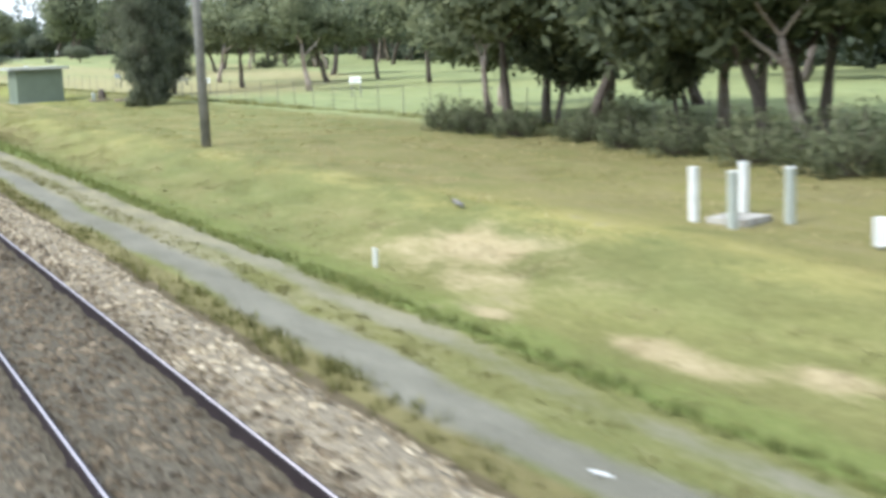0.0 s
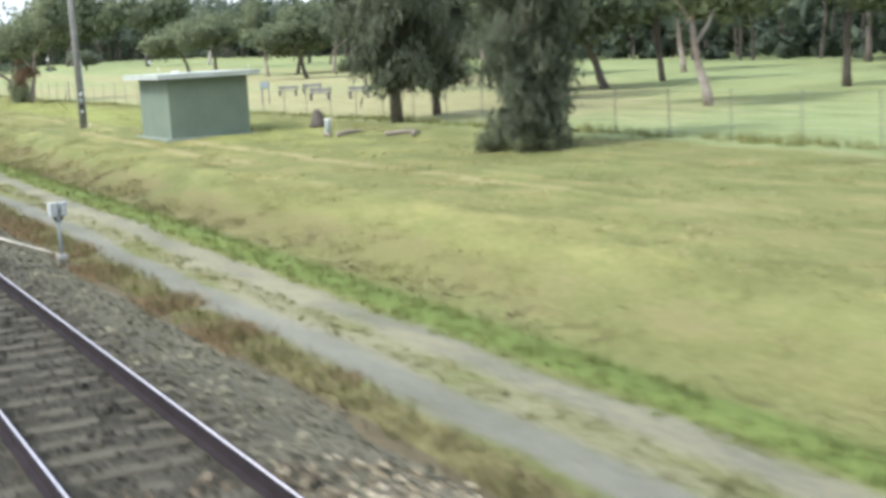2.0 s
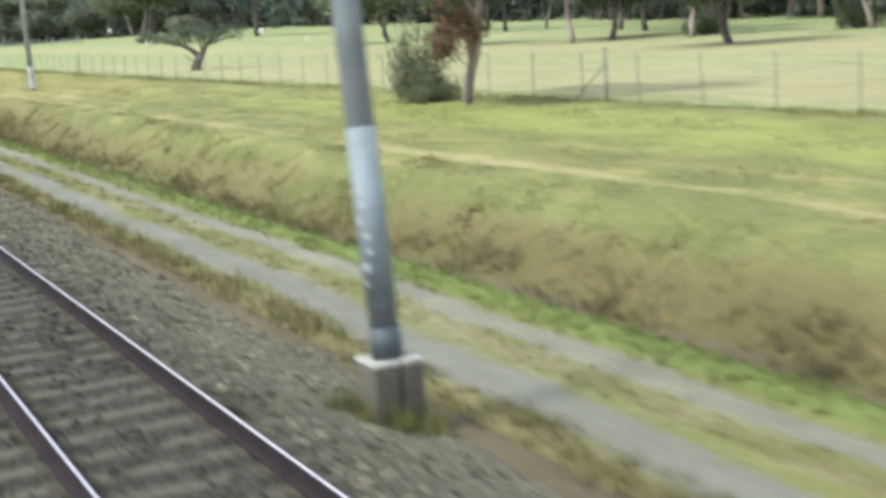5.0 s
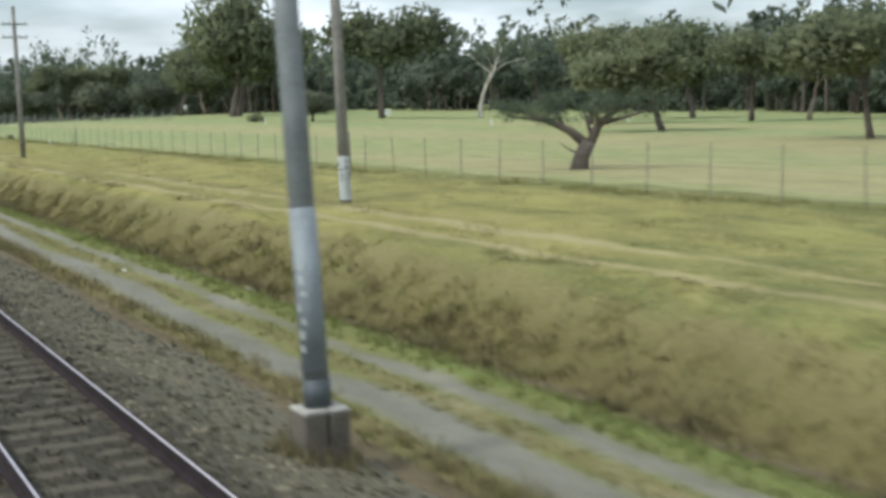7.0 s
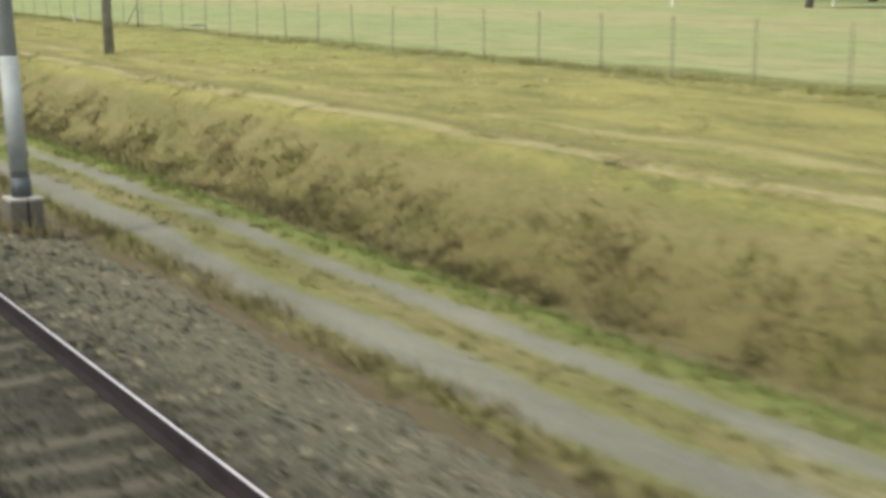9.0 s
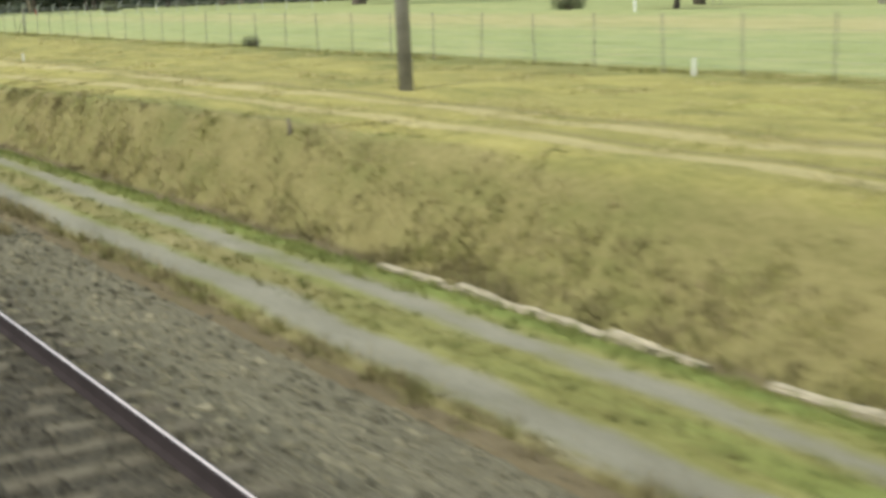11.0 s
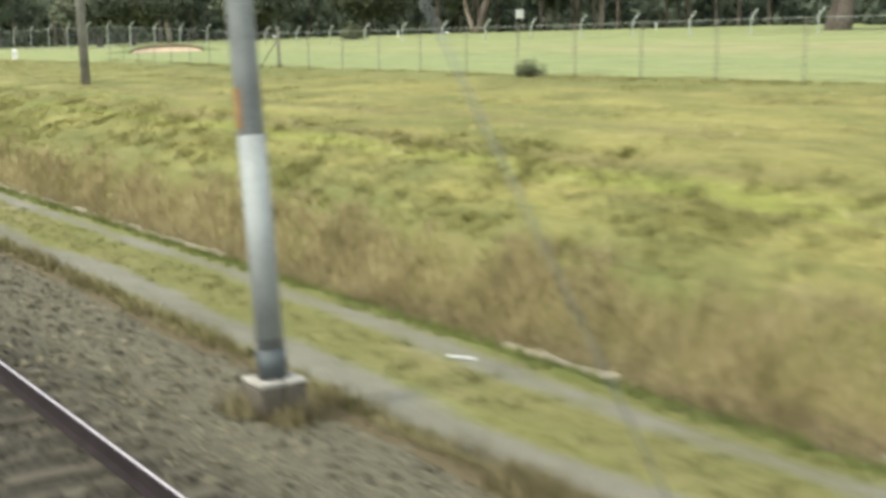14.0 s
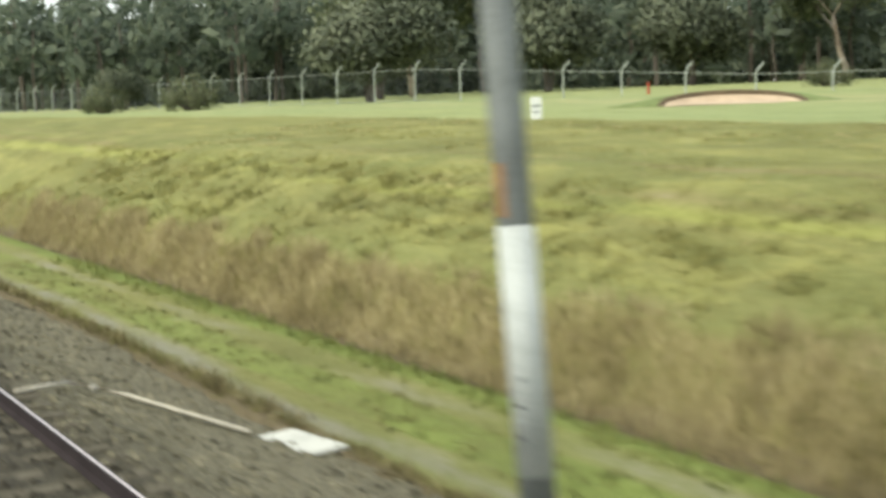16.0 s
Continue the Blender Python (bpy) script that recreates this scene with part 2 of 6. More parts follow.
LEAF_DARK = leafy("dark_leaf", (0.070, 0.094, 0.066), (0.126, 0.158, 0.103), (0.204, 0.240, 0.150), 0.6, 0.5)
BLADE = leafy("green_blade", (0.125, 0.155, 0.04), (0.205, 0.238, 0.068), (0.31, 0.328, 0.11), 0.6, 0.4)
DARKBLADE = leafy("dark_green_blade", (0.085, 0.105, 0.03), (0.145, 0.165, 0.05), (0.22, 0.235, 0.08), 0.6, 0.4)
STRAW = leafy("dry_blade", (0.30, 0.24, 0.10), (0.48, 0.40, 0.20), (0.66, 0.57, 0.33), 0.7, 0.42)
OLIVE = leafy("olive_blade", (0.11, 0.112, 0.032), (0.20, 0.203, 0.064), (0.325, 0.30, 0.115), 0.6, 0.4)
LIME = leafy("yellow_green_blade", (0.15, 0.15, 0.042), (0.25, 0.242, 0.072), (0.37, 0.348, 0.127), 0.6, 0.4)
BROWN = leafy("brown_seed_grass", (0.17, 0.145, 0.07), (0.30, 0.258, 0.135), (0.46, 0.395, 0.22), 0.7, 0.4)
DARKBROWN = leafy("dark_brown_grass", (0.09, 0.078, 0.034), (0.165, 0.142, 0.064), (0.275, 0.236, 0.118), 0.7, 0.4)
BANKOLIVE = leafy("bank_olive_blade", (0.12, 0.115, 0.038), (0.21, 0.202, 0.072), (0.325, 0.30, 0.122), 0.6, 0.4)
PLUME = leafy("pale_plume_grass", (0.37, 0.315, 0.16), (0.56, 0.485, 0.275), (0.75, 0.67, 0.42), 0.7, 0.45)
DEADLEAF = leafy("dead_brown_leaf", (0.10, 0.06, 0.035), (0.20, 0.125, 0.075), (0.32, 0.21, 0.13), 0.7, 0.3)
BANDWHITE = plain("band_white", (0.47, 0.495, 0.475), 0.7, 5, 0.6, 0, 0.001)
FIELD = leafy("field_blade", (0.18, 0.18, 0.055), (0.285, 0.278, 0.092), (0.40, 0.375, 0.145), 0.6, 0.4)
RUST = leafy("rusty_weed", (0.155, 0.105, 0.052), (0.265, 0.185, 0.095), (0.38, 0.29, 0.16), 0.7, 0.4)
SHRUBLEAF = leafy("shrub_leaf", (0.110, 0.130, 0.073), (0.198, 0.220, 0.121), (0.308, 0.325, 0.182), 0.6, 0.5)
SHEOAK = leafy("sheoak_needle", (0.095, 0.11, 0.068), (0.165, 0.182, 0.112), (0.255, 0.27, 0.17), 0.6, 0.5)
SEED = leafy("pinkish_seed_grass", (0.205, 0.17, 0.082), (0.355, 0.30, 0.15), (0.53, 0.46, 0.26), 0.7, 0.42)


# ---- land ----
KY = [-80, 35, 77, 125, 200, 284, 380, 430, 560]
TOE = [5.40, 5.42, 5.60, 5.90, 6.24, 6.50, 6.62, 6.60, 6.60]
G1A = [5.95, 6.03, 6.30, 6.55, 6.82, 6.88, 6.92, 6.75, 6.75]
G1B = [6.85, 6.90, 7.04, 7.35, 7.64, 7.62, 7.68, 7.30, 7.30]
G2A = [7.30, 7.44, 7.60, 8.05, 8.27, 8.43, 8.85, 8.44, 8.44]
G2B = [7.95, 8.10, 8.30, 8.60, 8.77, 9.02, 9.40, 8.85, 8.85]
GRE = [8.60, 8.70, 9.70, 9.85, 9.90, 10.0, 10.1, 10.0, 10.0]
HY = [-80, 50, 100, 122, 220, 300, 360, 400, 460, 600]
HX = [13, 16, 23, 60, 85, 120, 200, 700]
HZ = np.array([[0, 0, .1, .2, .2, .2, .2, 0], [0, 0, .1, .2, .2, .2, .3, 0], [-.15, -.1, .2, .3, .3, .3, .3, 0], [.15, .25, .3, .3, .3, .3, .3, 0],
               [.5, .6, .85, .5, .6, .8, .6, 0], [1.0, 1.15, 1.4, 1.6, 1.2, 1.0, 1.0, 0], [1.3, 1.5, 2.05, 2.6, 2.2, 1.5, 1.5, 0],
               [1.6, 1.8, 2.3, 3.1, 3.1, 2.6, 2.2, 0], [2.0, 2.2, 2.7, 3.3, 3.8, 4.0, 4.0, 0], [2.2, 2.4, 2.9, 3.5, 4.0, 4.5, 4.5, 0]])


def ease(a, b, x):
    t = np.clip((x - a) / (b - a), 0, 1)
    return t * t * (3 - 2 * t)


def vnoise(x, y, cell, seed):
    """Smooth uneven lumps between 0 and 1, about one cell across."""
    g = np.random.default_rng(seed).random((257, 1031))
    u, v = np.asarray(x) / cell + 40, np.asarray(y) / cell + 300
    i, j = np.floor(u).astype(int), np.floor(v).astype(int)
    a, b = ease(0, 1, u - i), ease(0, 1, v - j)
    i0, i1, j0, j1 = i % 257, (i + 1) % 257, j % 1031, (j + 1) % 1031
    return (g[i0, j0] * (1 - a) + g[i1, j0] * a) * (1 - b) + (g[i0, j1] * (1 - a) + g[i1, j1] * a) * b


def paddock(x, y):
    """Height of the open land beyond the bank."""
    x, y = np.clip(x, 13, 700), np.clip(y, -80, 600)
    hx, hy = np.array(HX, float), np.array(HY, float)
    i = np.clip(np.searchsorted(hx, x, "right") - 1, 0, len(HX) - 2)
    j = np.clip(np.searchsorted(hy, y, "right") - 1, 0, len(HY) - 2)
    a, b = (x - hx[i]) / (hx[i + 1] - hx[i]), (y - hy[j]) / (hy[j + 1] - hy[j])
    return (HZ[j, i] * (1 - a) + HZ[j, i + 1] * a) * (1 - b) + (HZ[j + 1, i] * (1 - a) + HZ[j + 1, i + 1] * a) * b


def land(x, y):
    """Height of the ground: ballast shoulder, service road, ditch, bank and paddock."""
    x, y = np.broadcast_arrays(np.asarray(x, float), np.asarray(y, float))
    toe, gre = np.interp(y, KY, TOE), np.interp(y, KY, GRE)
    z = -.70 - .12 * (x < toe - .3) - np.interp(y, [0, 62, 85], [.1, .1, .22]) * ease(gre - .7, gre + .25, x)
    crest = np.interp(y, [0, 60, 110, 160, 200, 250, 286, 297, 312, 600], [12.8, 12.8, 12.6, 12.6, 12.5, 12.8, 12.7, 11.8, 11.7, 11.7])
    t = (x - gre - .35) / (crest - gre - .35)
    steep = z + (paddock(x, y) - .12 * np.clip((13 - x) / 1.5, 0, 1) - z) * ease(0, 1, t)
    # further along, a low steep foot and a long gentle slope above it
    foot = np.interp(y, [340, 400], [0.1, 0.3])
    low = z + (foot - z) * ease(0, 1, (x - gre - .2) / 1.05)
    gentle = np.where(x < 11.2, low, foot + (paddock(np.maximum(x, 15.2), y) - foot) * np.clip((x - 11.1) / 4.1, 0, 1) ** 0.92)
    gentle = np.where(x < 11.2, low, np.where(x < 15.2, np.maximum(gentle, low), paddock(x, y)))
    w = ease(303, 340, y)
    return steep * (1 - w) + gentle * w


def at(x, y, dz=0.0):
    return Vector((x, y, float(land(x, y)) + dz))


def mesh_of(name, verts, faces, mats=(), smooth=False, normals=None):
    me = bpy.data.meshes.new(name)
    verts, faces = np.asarray(verts, np.float32), np.asarray(faces, np.int32)
    n, k = faces.shape
    me.vertices.add(len(verts))
    me.vertices.foreach_set("co", verts.ravel())
    me.loops.add(n * k)
    me.loops.foreach_set("vertex_index", faces.ravel())
    me.polygons.add(n)
    me.polygons.foreach_set("loop_start", np.arange(0, n * k, k, dtype=np.int32))
    me.polygons.foreach_set("loop_total", np.full(n, k, np.int32))
    me.polygons.foreach_set("use_smooth", np.full(n, smooth))
    for m in mats:
        me.materials.append(m)
    me.update(calc_edges=True)
    if normals is not None:
        me.attributes.new("custom_normal", "FLOAT_VECTOR", "POINT").data.foreach_set("vector", np.asarray(normals, np.float32).ravel())
    return me


def stuff(name, verts, faces, mat, label, category, smooth=False, normals=None):
    return tagged(new(name, mesh_of(name, verts, faces, [mat], smooth or normals is not None, normals)), label, category, "", "stuff")


def slope_run(x, y):
    """Distance up the slope, so that lumps keep their size on the steep bank."""
    return np.asarray(x) + 1.3 * land(x, y)


def lumps(x, y):
    u = slope_run(x, y)
    return vnoise(u, np.asarray(y) * 0.9, 0.33, 71) * 0.6 + vnoise(u, np.asarray(y) * 0.7, 0.75, 72) * 0.4


def build_land():
    xs = np.concatenate([np.array([-3600, -2000, -1000, -500, -250, -120, -70]), np.arange(-40, 3.9, 4), np.arange(4, 13.5, 0.12), np.arange(13.7, 24, 0.6), np.arange(24.5, 90, 3.0), np.arange(94, 240, 8), np.arange(260, 1000, 60), np.array([1200, 1700, 2500, 3600])])
    ys = np.concatenate([np.array([-1500, -700, -300, -120, -60, -30]), np.arange(-10, 470, 0.5), np.arange(472, 620, 4), np.arange(640, 1200, 40), np.array([1400, 2000, 3000, 4200])])
    X, Y = np.meshgrid(xs, ys)
    Z = land(X, Y)
    near = ease(9, 12, X) * (1 - ease(60, 120, X))
    rng = np.random.default_rng(3)
    Z = Z + near * 0.045 * (np.sin(X * 1.3 + 0.4 * Y) * np.sin(0.7 * Y - X * 0.5)) + near * rng.normal(0, 0.005, Z.shape)
    tuss = ease(10.0, 10.7, X) * (1 - ease(11.3, 12.4, X - 2.4 * ease(320, 350, Y)))
    Z = Z + tuss * 0.13 * (lumps(X, Y) - 0.5) * np.interp(Y, [0, 80, 150, 280], [0.2, 0.4, 0.8, 1])
    hump = ease(10.2, 10.9, X) * (1 - ease(11.4, 12.4, X))
    Z = Z + hump * 0.05 * np.sin(X * 2.9 + 1.7 * np.sin(Y * 0.6)) * np.sin(Y * 1.35 + 1.1 * np.sin(X * 1.9))
    Z = Z + (1 - ease(8, 9, X)) * ease(5, 6, X) * rng.normal(0, 0.008, Z.shape)
    ny, nx = X.shape
    i = (np.arange(ny - 1)[:, None] * nx + np.arange(nx - 1)[None]).ravel()
    me = mesh_of("ground", np.stack([X, Y, Z], -1).reshape(-1, 3), np.stack([i, i + 1, i + nx + 1, i + nx], -1), [LAND], True)

    def band(a, b, soft):
        return ease(a - soft, a + soft, X) * (1 - ease(b - soft, b + soft, X))

    f = lambda k: np.interp(Y, KY, k)
    wob = 0.10 * np.sin(Y * 0.31) + 0.07 * np.sin(Y * 0.83 + 1)
    keep = np.interp(Y, [0, 250, 256, 268, 275, 392, 402, 500], [1, 1, 0.6, 0.6, 0.95, 0.9, 0.62, 0.72])
    gravel = np.maximum(band(f(G1A) + wob, f(G1B) + wob, 0.36), band(f(G2A) + wob * 0.6, f(G2B) + wob * 0.6, 0.34) * np.interp(Y, [0, 22, 34, 300, 340, 380, 420], [0.5, 0.6, 0.95, 0.85, 0.85, 0.85, 0.7])) * keep
    green = band(f(G2B) + 0.15, f(GRE), 0.25) * np.interp(Y, [0, 40, 60, 150, 180, 270, 300, 500], [0.75, 0.9, 1, 1, 0.55, 0.7, 0.7, 0.75])
    green = np.maximum(green, band(f(G2B) + 0.3, f(GRE) + 0.9, 0.5) * np.interp(Y, [0, 8, 40, 60, 90, 110], [0.3, 0.55, 0.6, 0.5, 0.3, 0]))
    green = np.maximum(green, band(f(G1B) + 0.1, f(G2A) - 0.05, 0.12) * np.interp(Y, [0, 100, 130, 240, 255, 275, 290, 350, 392, 402, 414, 424, 500], [0.2, 0.25, 0.35, 0.4, 0.7, 0.7, 0.35, 0.42, 0.45, 0.75, 0.75, 0.5, 0.5]))
    green = np.maximum(green, ease(11.0, 11.6, X) * (1 - ease(23, 25, X)) * 0.15 * ease(355, 390, Y))
    brown = np.maximum(band(f(GRE) - 0.1, np.interp(Y, [0, 170, 195, 290, 315, 350, 500], [11.6, 11.8, 12.3, 12.3, 11.7, 11.2, 11.2]), 0.4) * np.interp(Y, [0, 60, 90, 128, 134, 160, 190, 230, 330, 500], [0.15, 0.4, 0.7, 0.7, 0.9, 0.55, 0.75, 0.8, 0.75, 0.8]),
                       band(f(TOE) - 0.9, f(G1A), 0.12) * 0.9)
    brown = np.maximum(brown, band(f(G1B) + 0.1, f(G2A) - 0.05, 0.12) * np.interp(Y, [0, 60, 120, 250, 256, 275, 290, 380, 398, 408], [0, 0.1, 0.7, 0.75, 0.1, 0.1, 0.7, 0.5, 0.3, 0]))
    brown = np.maximum(brown, ease(12.5, 14, X) * (1 - ease(24, 26, X)) * np.interp(Y, [0, 38, 56, 90, 110], [0.6, 0.6, 0.4, 0.3, 0]))
    dry = ease(11.3, 12.5, X) * (1 - ease(21, 23, X)) * np.interp(Y, [0, 60, 120, 180, 200, 330, 390, 430, 500], [0.5, 0.35, 0.3, 0.4, 0.68, 0.7, 0.45, 0.28, 0.2])
    # wheel tracks along the top of the bank
    rut = np.interp(Y, [60, 85, 120, 200, 270, 365, 450], [14.7, 14.65, 13.9, 13.3, 13.05, 13.6, 14.2]) + 0.1 * np.sin(Y * 0.07)
    pale = np.interp(Y, [0, 60, 80, 180, 200, 330, 350, 450], [0, 0, 0.75, 0.6, 0.95, 0.95, 0.35, 0.3])
    dry = np.maximum(dry, ease(11.0, 11.6, X) * (1 - ease(17, 21, X)) * np.interp(Y, [0, 318, 328, 352, 366, 450], [0, 0, 0.75, 0.7, 0.3, 0]))
    dry = np.maximum(dry, ease(11.5, 13.5, X) * (1 - ease(21, 23, X)) * np.interp(Y, [0, 24, 36, 50], [0.72, 0.72, 0.3, 0]))
    lines = np.maximum(band(rut - 0.24, rut + 0.24, 0.12), band(rut + 1.42, rut + 1.86, 0.12)) * pale
    between = np.maximum(band(rut + 0.35, rut + 0.75, 0.15), band(rut + 2.0, rut + 2.5, 0.2)) * np.interp(Y, [0, 180, 220, 450], [0, 0, 0.8, 0.75])
    brown = np.maximum(brown, between)
    lime = np.maximum(band(16.5 + 0 * X, 22 + 0 * X, 1.2) * np.interp(Y, [60, 95, 115, 165, 190, 255, 265, 290, 300, 450], [0.1, 0.35, 0.8, 0.75, 0.35, 0.2, 0.55, 0.35, 0.2, 0.2]), band(rut - 0.3, rut + 0.25, 0.2) * np.interp(Y, [0, 335, 350, 460], [0, 0, 0.95, 0.7]))
    lime = np.maximum(lime, band(11.5 + 0 * X, 15.5 + 0 * X, 0.4) * np.interp(Y, [0, 340, 372, 460], [0, 0, 0.2, 0.22]))
    dry = np.maximum(dry, lines)
    course = ease(22.5, 25, X) * np.interp(Y, [-50, 10, 30, 500], [0.3, 0.5, 0.9, 0.95])
    straw = np.clip(band(24 + 0 * X, np.interp(Y, [100, 200, 300, 420], [44, 75, 85, 60]), 4) * np.interp(Y, [85, 112, 220, 260, 380, 420], [0, 0.85, 0.75, 0.5, 0.4, 0.2]) + 0.25 * np.sin(X * 0.21 + Y * 0.013) * ease(24, 27, X), 0, 1)
    bare = sum(k * np.exp(-(((X - x) / rx) ** 2 + ((Y - y) / ry) ** 2)) for k, x, y, rx, ry in ((0.85, 10.9, 21.0, 1.2, 3.2), (0.6, 9.3, 17.6, 0.3, 0.9), (0.85, 9.75, 13.7, 0.42, 1.9), (0.7, 10.3, 11.2, 0.35, 0.9)))
    bare = bare * (0.55 + 0.9 * vnoise(X, Y, 0.7, 95))
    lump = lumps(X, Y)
    # dead grass on the bank, coloured darker in the hollows as painted shade
    shaded_thatch = (1 - ease(0.3, 0.56, lump)) * ease(10.1, 10.6, X) * (1 - ease(10.9, 12.2, X)) * np.interp(Y, [0, 60, 120, 180, 285, 297, 330, 360, 500], [0.0, 0.05, 0.25, 0.42, 0.42, 0.5, 0.45, 0.15, 0.15])
    shaded_thatch = np.maximum(shaded_thatch, ease(10.0, 10.4, X) * (1 - ease(10.7, 12.5, X)) * np.interp(Y, [55, 75, 95, 118, 128, 133, 146, 156, 178, 190, 240, 262], [0, 0.38, 0.52, 0.52, 0.55, 0.85, 0.76, 0.5, 0.5, 0.75, 0.75, 0.2]))
    soil = band(f(GRE) - 0.05, f(GRE) + 0.5, 0.15) * np.interp(Y, [0, 90, 130, 210, 230, 270, 300, 500], [0, 0.1, 0.6, 0.6, 0.4, 0.5, 0.75, 0.9])
    soil = np.maximum(soil, band(f(TOE) - 1.2, f(TOE) + 0.08, 0.12) * 0.9)
    straw = np.maximum(straw, lines)
    # dry dust over the crown and the outer rut
    dust = band(f(G1B) - 0.1, f(G2B) + 0.05, 0.25) * np.interp(Y, [0, 24, 34, 70, 112, 150, 250, 500], [0.2, 0.4, 0.72, 0.58, 0.48, 0.33, 0.12, 0])
    for name, v in (("gravel", gravel), ("green", green), ("brown", brown), ("dry", dry), ("course", course), ("straw", straw), ("bare", bare), ("shaded_thatch", shaded_thatch), ("soil", soil), ("lime", lime), ("dust", dust)):
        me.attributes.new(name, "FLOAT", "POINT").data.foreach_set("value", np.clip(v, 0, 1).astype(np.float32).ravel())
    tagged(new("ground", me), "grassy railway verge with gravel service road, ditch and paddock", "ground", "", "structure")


build_land()

RAILS = (1.846, 3.351)
TRACK_MID = sum(RAILS) / 2


def bed_edge(y):
    """The ragged foot of the ballast shoulder."""
    y = np.asarray(y, float)
    return np.interp(y, KY, TOE) - 0.1 + 0.3 * (vnoise(0 * y + 3.1, y, 0.9, 91) - 0.5) + 0.34 * (vnoise(0 * y + 7.7, y, 3.5, 92) - 0.5)


def bed_height(x, y):
    heap = np.interp(y, [-40, 52, 64, 600], [1, 1, 0, 0])
    top, edge = -0.178 + 0.045 * heap, bed_edge(y)
    brk = -0.36 + 0.13 * heap
    z = np.where(x < 4.15, top, np.where(x < 4.6, top - (x - 4.15) / 0.45 * (top - brk), brk - (x - 4.6) / (edge - 4.6) * (brk + 0.74)))
    return z + 0.05 * (vnoise(x, y, 0.22, 93) - 0.55) * np.clip((x - 0.5) / 0.4, 0, 1)


def build_ballast():
    ys = np.concatenate([np.arange(-40, 0, 2.0), np.arange(0, 445, 0.22), np.arange(445, 560, 4.0)])
    us = np.concatenate([[0.7], np.arange(1.0, 4.3, 0.17), np.linspace(4.4, 7.0, 16)])
    X, Y = np.meshgrid(us, ys)
    E = bed_edge(Y)
    X = np.where(X > 4.3, 4.3 + (X - 4.3) / 2.7 * (E - 4.3), X)
    Z = bed_height(X, Y)
    X = np.concatenate([np.full((len(ys), 1), -3.6), np.full((len(ys), 1), -2.6), X], 1)
    Z = np.concatenate([np.full((len(ys), 1), -0.75), np.full((len(ys), 1), -0.3), Z], 1)
    Y = np.repeat(ys[:, None], X.shape[1], 1)
    ny, nx = X.shape
    i = (np.arange(ny - 1)[:, None] * nx + np.arange(nx - 1)[None]).ravel()
    me = mesh_of("trackbed", np.stack([X, Y, Z], -1).reshape(-1, 3), np.stack([i, i + 1, i + nx + 1, i + nx], -1), [BALLAST], True)
    tagged(new("trackbed", me), "brown-grey crushed stone ballast bed under the track", "ballast", "", "structure")


build_ballast()


def rail_mesh():
    pr = [(-0.07, -0.17), (-0.07, -0.158), (-0.012, -0.14), (-0.009, -0.04), (-0.035, -0.03), (-0.035, -0.006), (-0.027, 0.0), (-0.016, 0.0015), (0.016, 0.0015),
          (0.027, 0.0), (0.035, -0.006), (0.035, -0.03), (0.009, -0.04), (0.012, -0.14), (0.07, -0.158), (0.07, -0.17)]
    n = len(pr)
    ys = np.arange(-40, 561, 12.0)
    V = [(x, y, z) for y in ys for x, z in pr]
    F = [(j * n + i, j * n + (i + 1) % n, (j + 1) * n + (i + 1) % n, (j + 1) * n + i) for j in range(len(ys) - 1) for i in range(n)]
    me = mesh_of("rail", V, F, [RAIL_SIDE, RAIL_HEAD])
    for p in me.polygons:
        p.material_index = 1 if p.index % n == 7 else 0
    return me


RAIL_ME = rail_mesh()
for x in RAILS:
    r = tagged(new("rail", RAIL_ME), "long steel rail with shiny worn head and rusty web", "rail", "rails", "structure")
    r.location.x = x


# ---- builders ----
def part(name, bm, mat, parent, label="", smooth=False):
    me = bpy.data.meshes.new(name)
    if smooth:
        for f in bm.faces:
            f.smooth = True
    bm.to_mesh(me)
    bm.free()
    me.materials.append(mat)
    ob = new(name, me)
    ob.parent = parent
    return tagged(ob, label)


def thing(name, x, y, label, category, group="", rz=0.0, dz=0.0, z=None):
    ob = tagged(new(name), label, category, group)
    p = at(x, y, dz) if z is None else Vector((x, y, z))
    ob.matrix_basis = Matrix.Translation(p) @ Matrix.Rotation(radians(rz), 4, "Z")
    ob.empty_display_size = 0.2
    return ob


def box(bm, c, s, bevel=0.0, m=None, taper=1.0):
    r = bmesh.ops.create_cube(bm, size=1)["verts"]
    for v in r:
        k = taper if v.co.z > 0 else 1
        v.co = Vector((v.co.x * s[0] * k + c[0], v.co.y * s[1] * k + c[1], v.co.z * s[2] + c[2]))
    if m:
        bmesh.ops.transform(bm, matrix=m, verts=r)
    if bevel:
        es = list({e for v in r for e in v.link_edges})
        bmesh.ops.bevel(bm, geom=es, offset=bevel, segments=2, affect="EDGES", profile=0.6)
    return bm


def tube(bm, pts, radii, n=8, cap=True):
    """A tapered tube along the points."""
    rings = []
    for i, p in enumerate(pts):
        p = Vector(p)
        d = (Vector(pts[min(i + 1, len(pts) - 1)]) - Vector(pts[max(i - 1, 0)])).normalized()
        a = d.orthogonal().normalized() if abs(d.z) < 0.95 else Vector((1, 0, 0))
        a = (a - d * a.dot(d)).normalized()
        b = d.cross(a)
        rings.append([bm.verts.new(p + (a * math.cos(6.2832 * k / n) + b * math.sin(6.2832 * k / n)) * radii[i]) for k in range(n)])
    for r0, r1 in zip(rings, rings[1:]):
        for k in range(n):
            bm.faces.new((r0[k], r0[(k + 1) % n], r1[(k + 1) % n], r1[k]))
    if cap:
        bm.faces.new(rings[0][::-1])
        bm.faces.new(rings[-1])
    return bm


B = bmesh.new


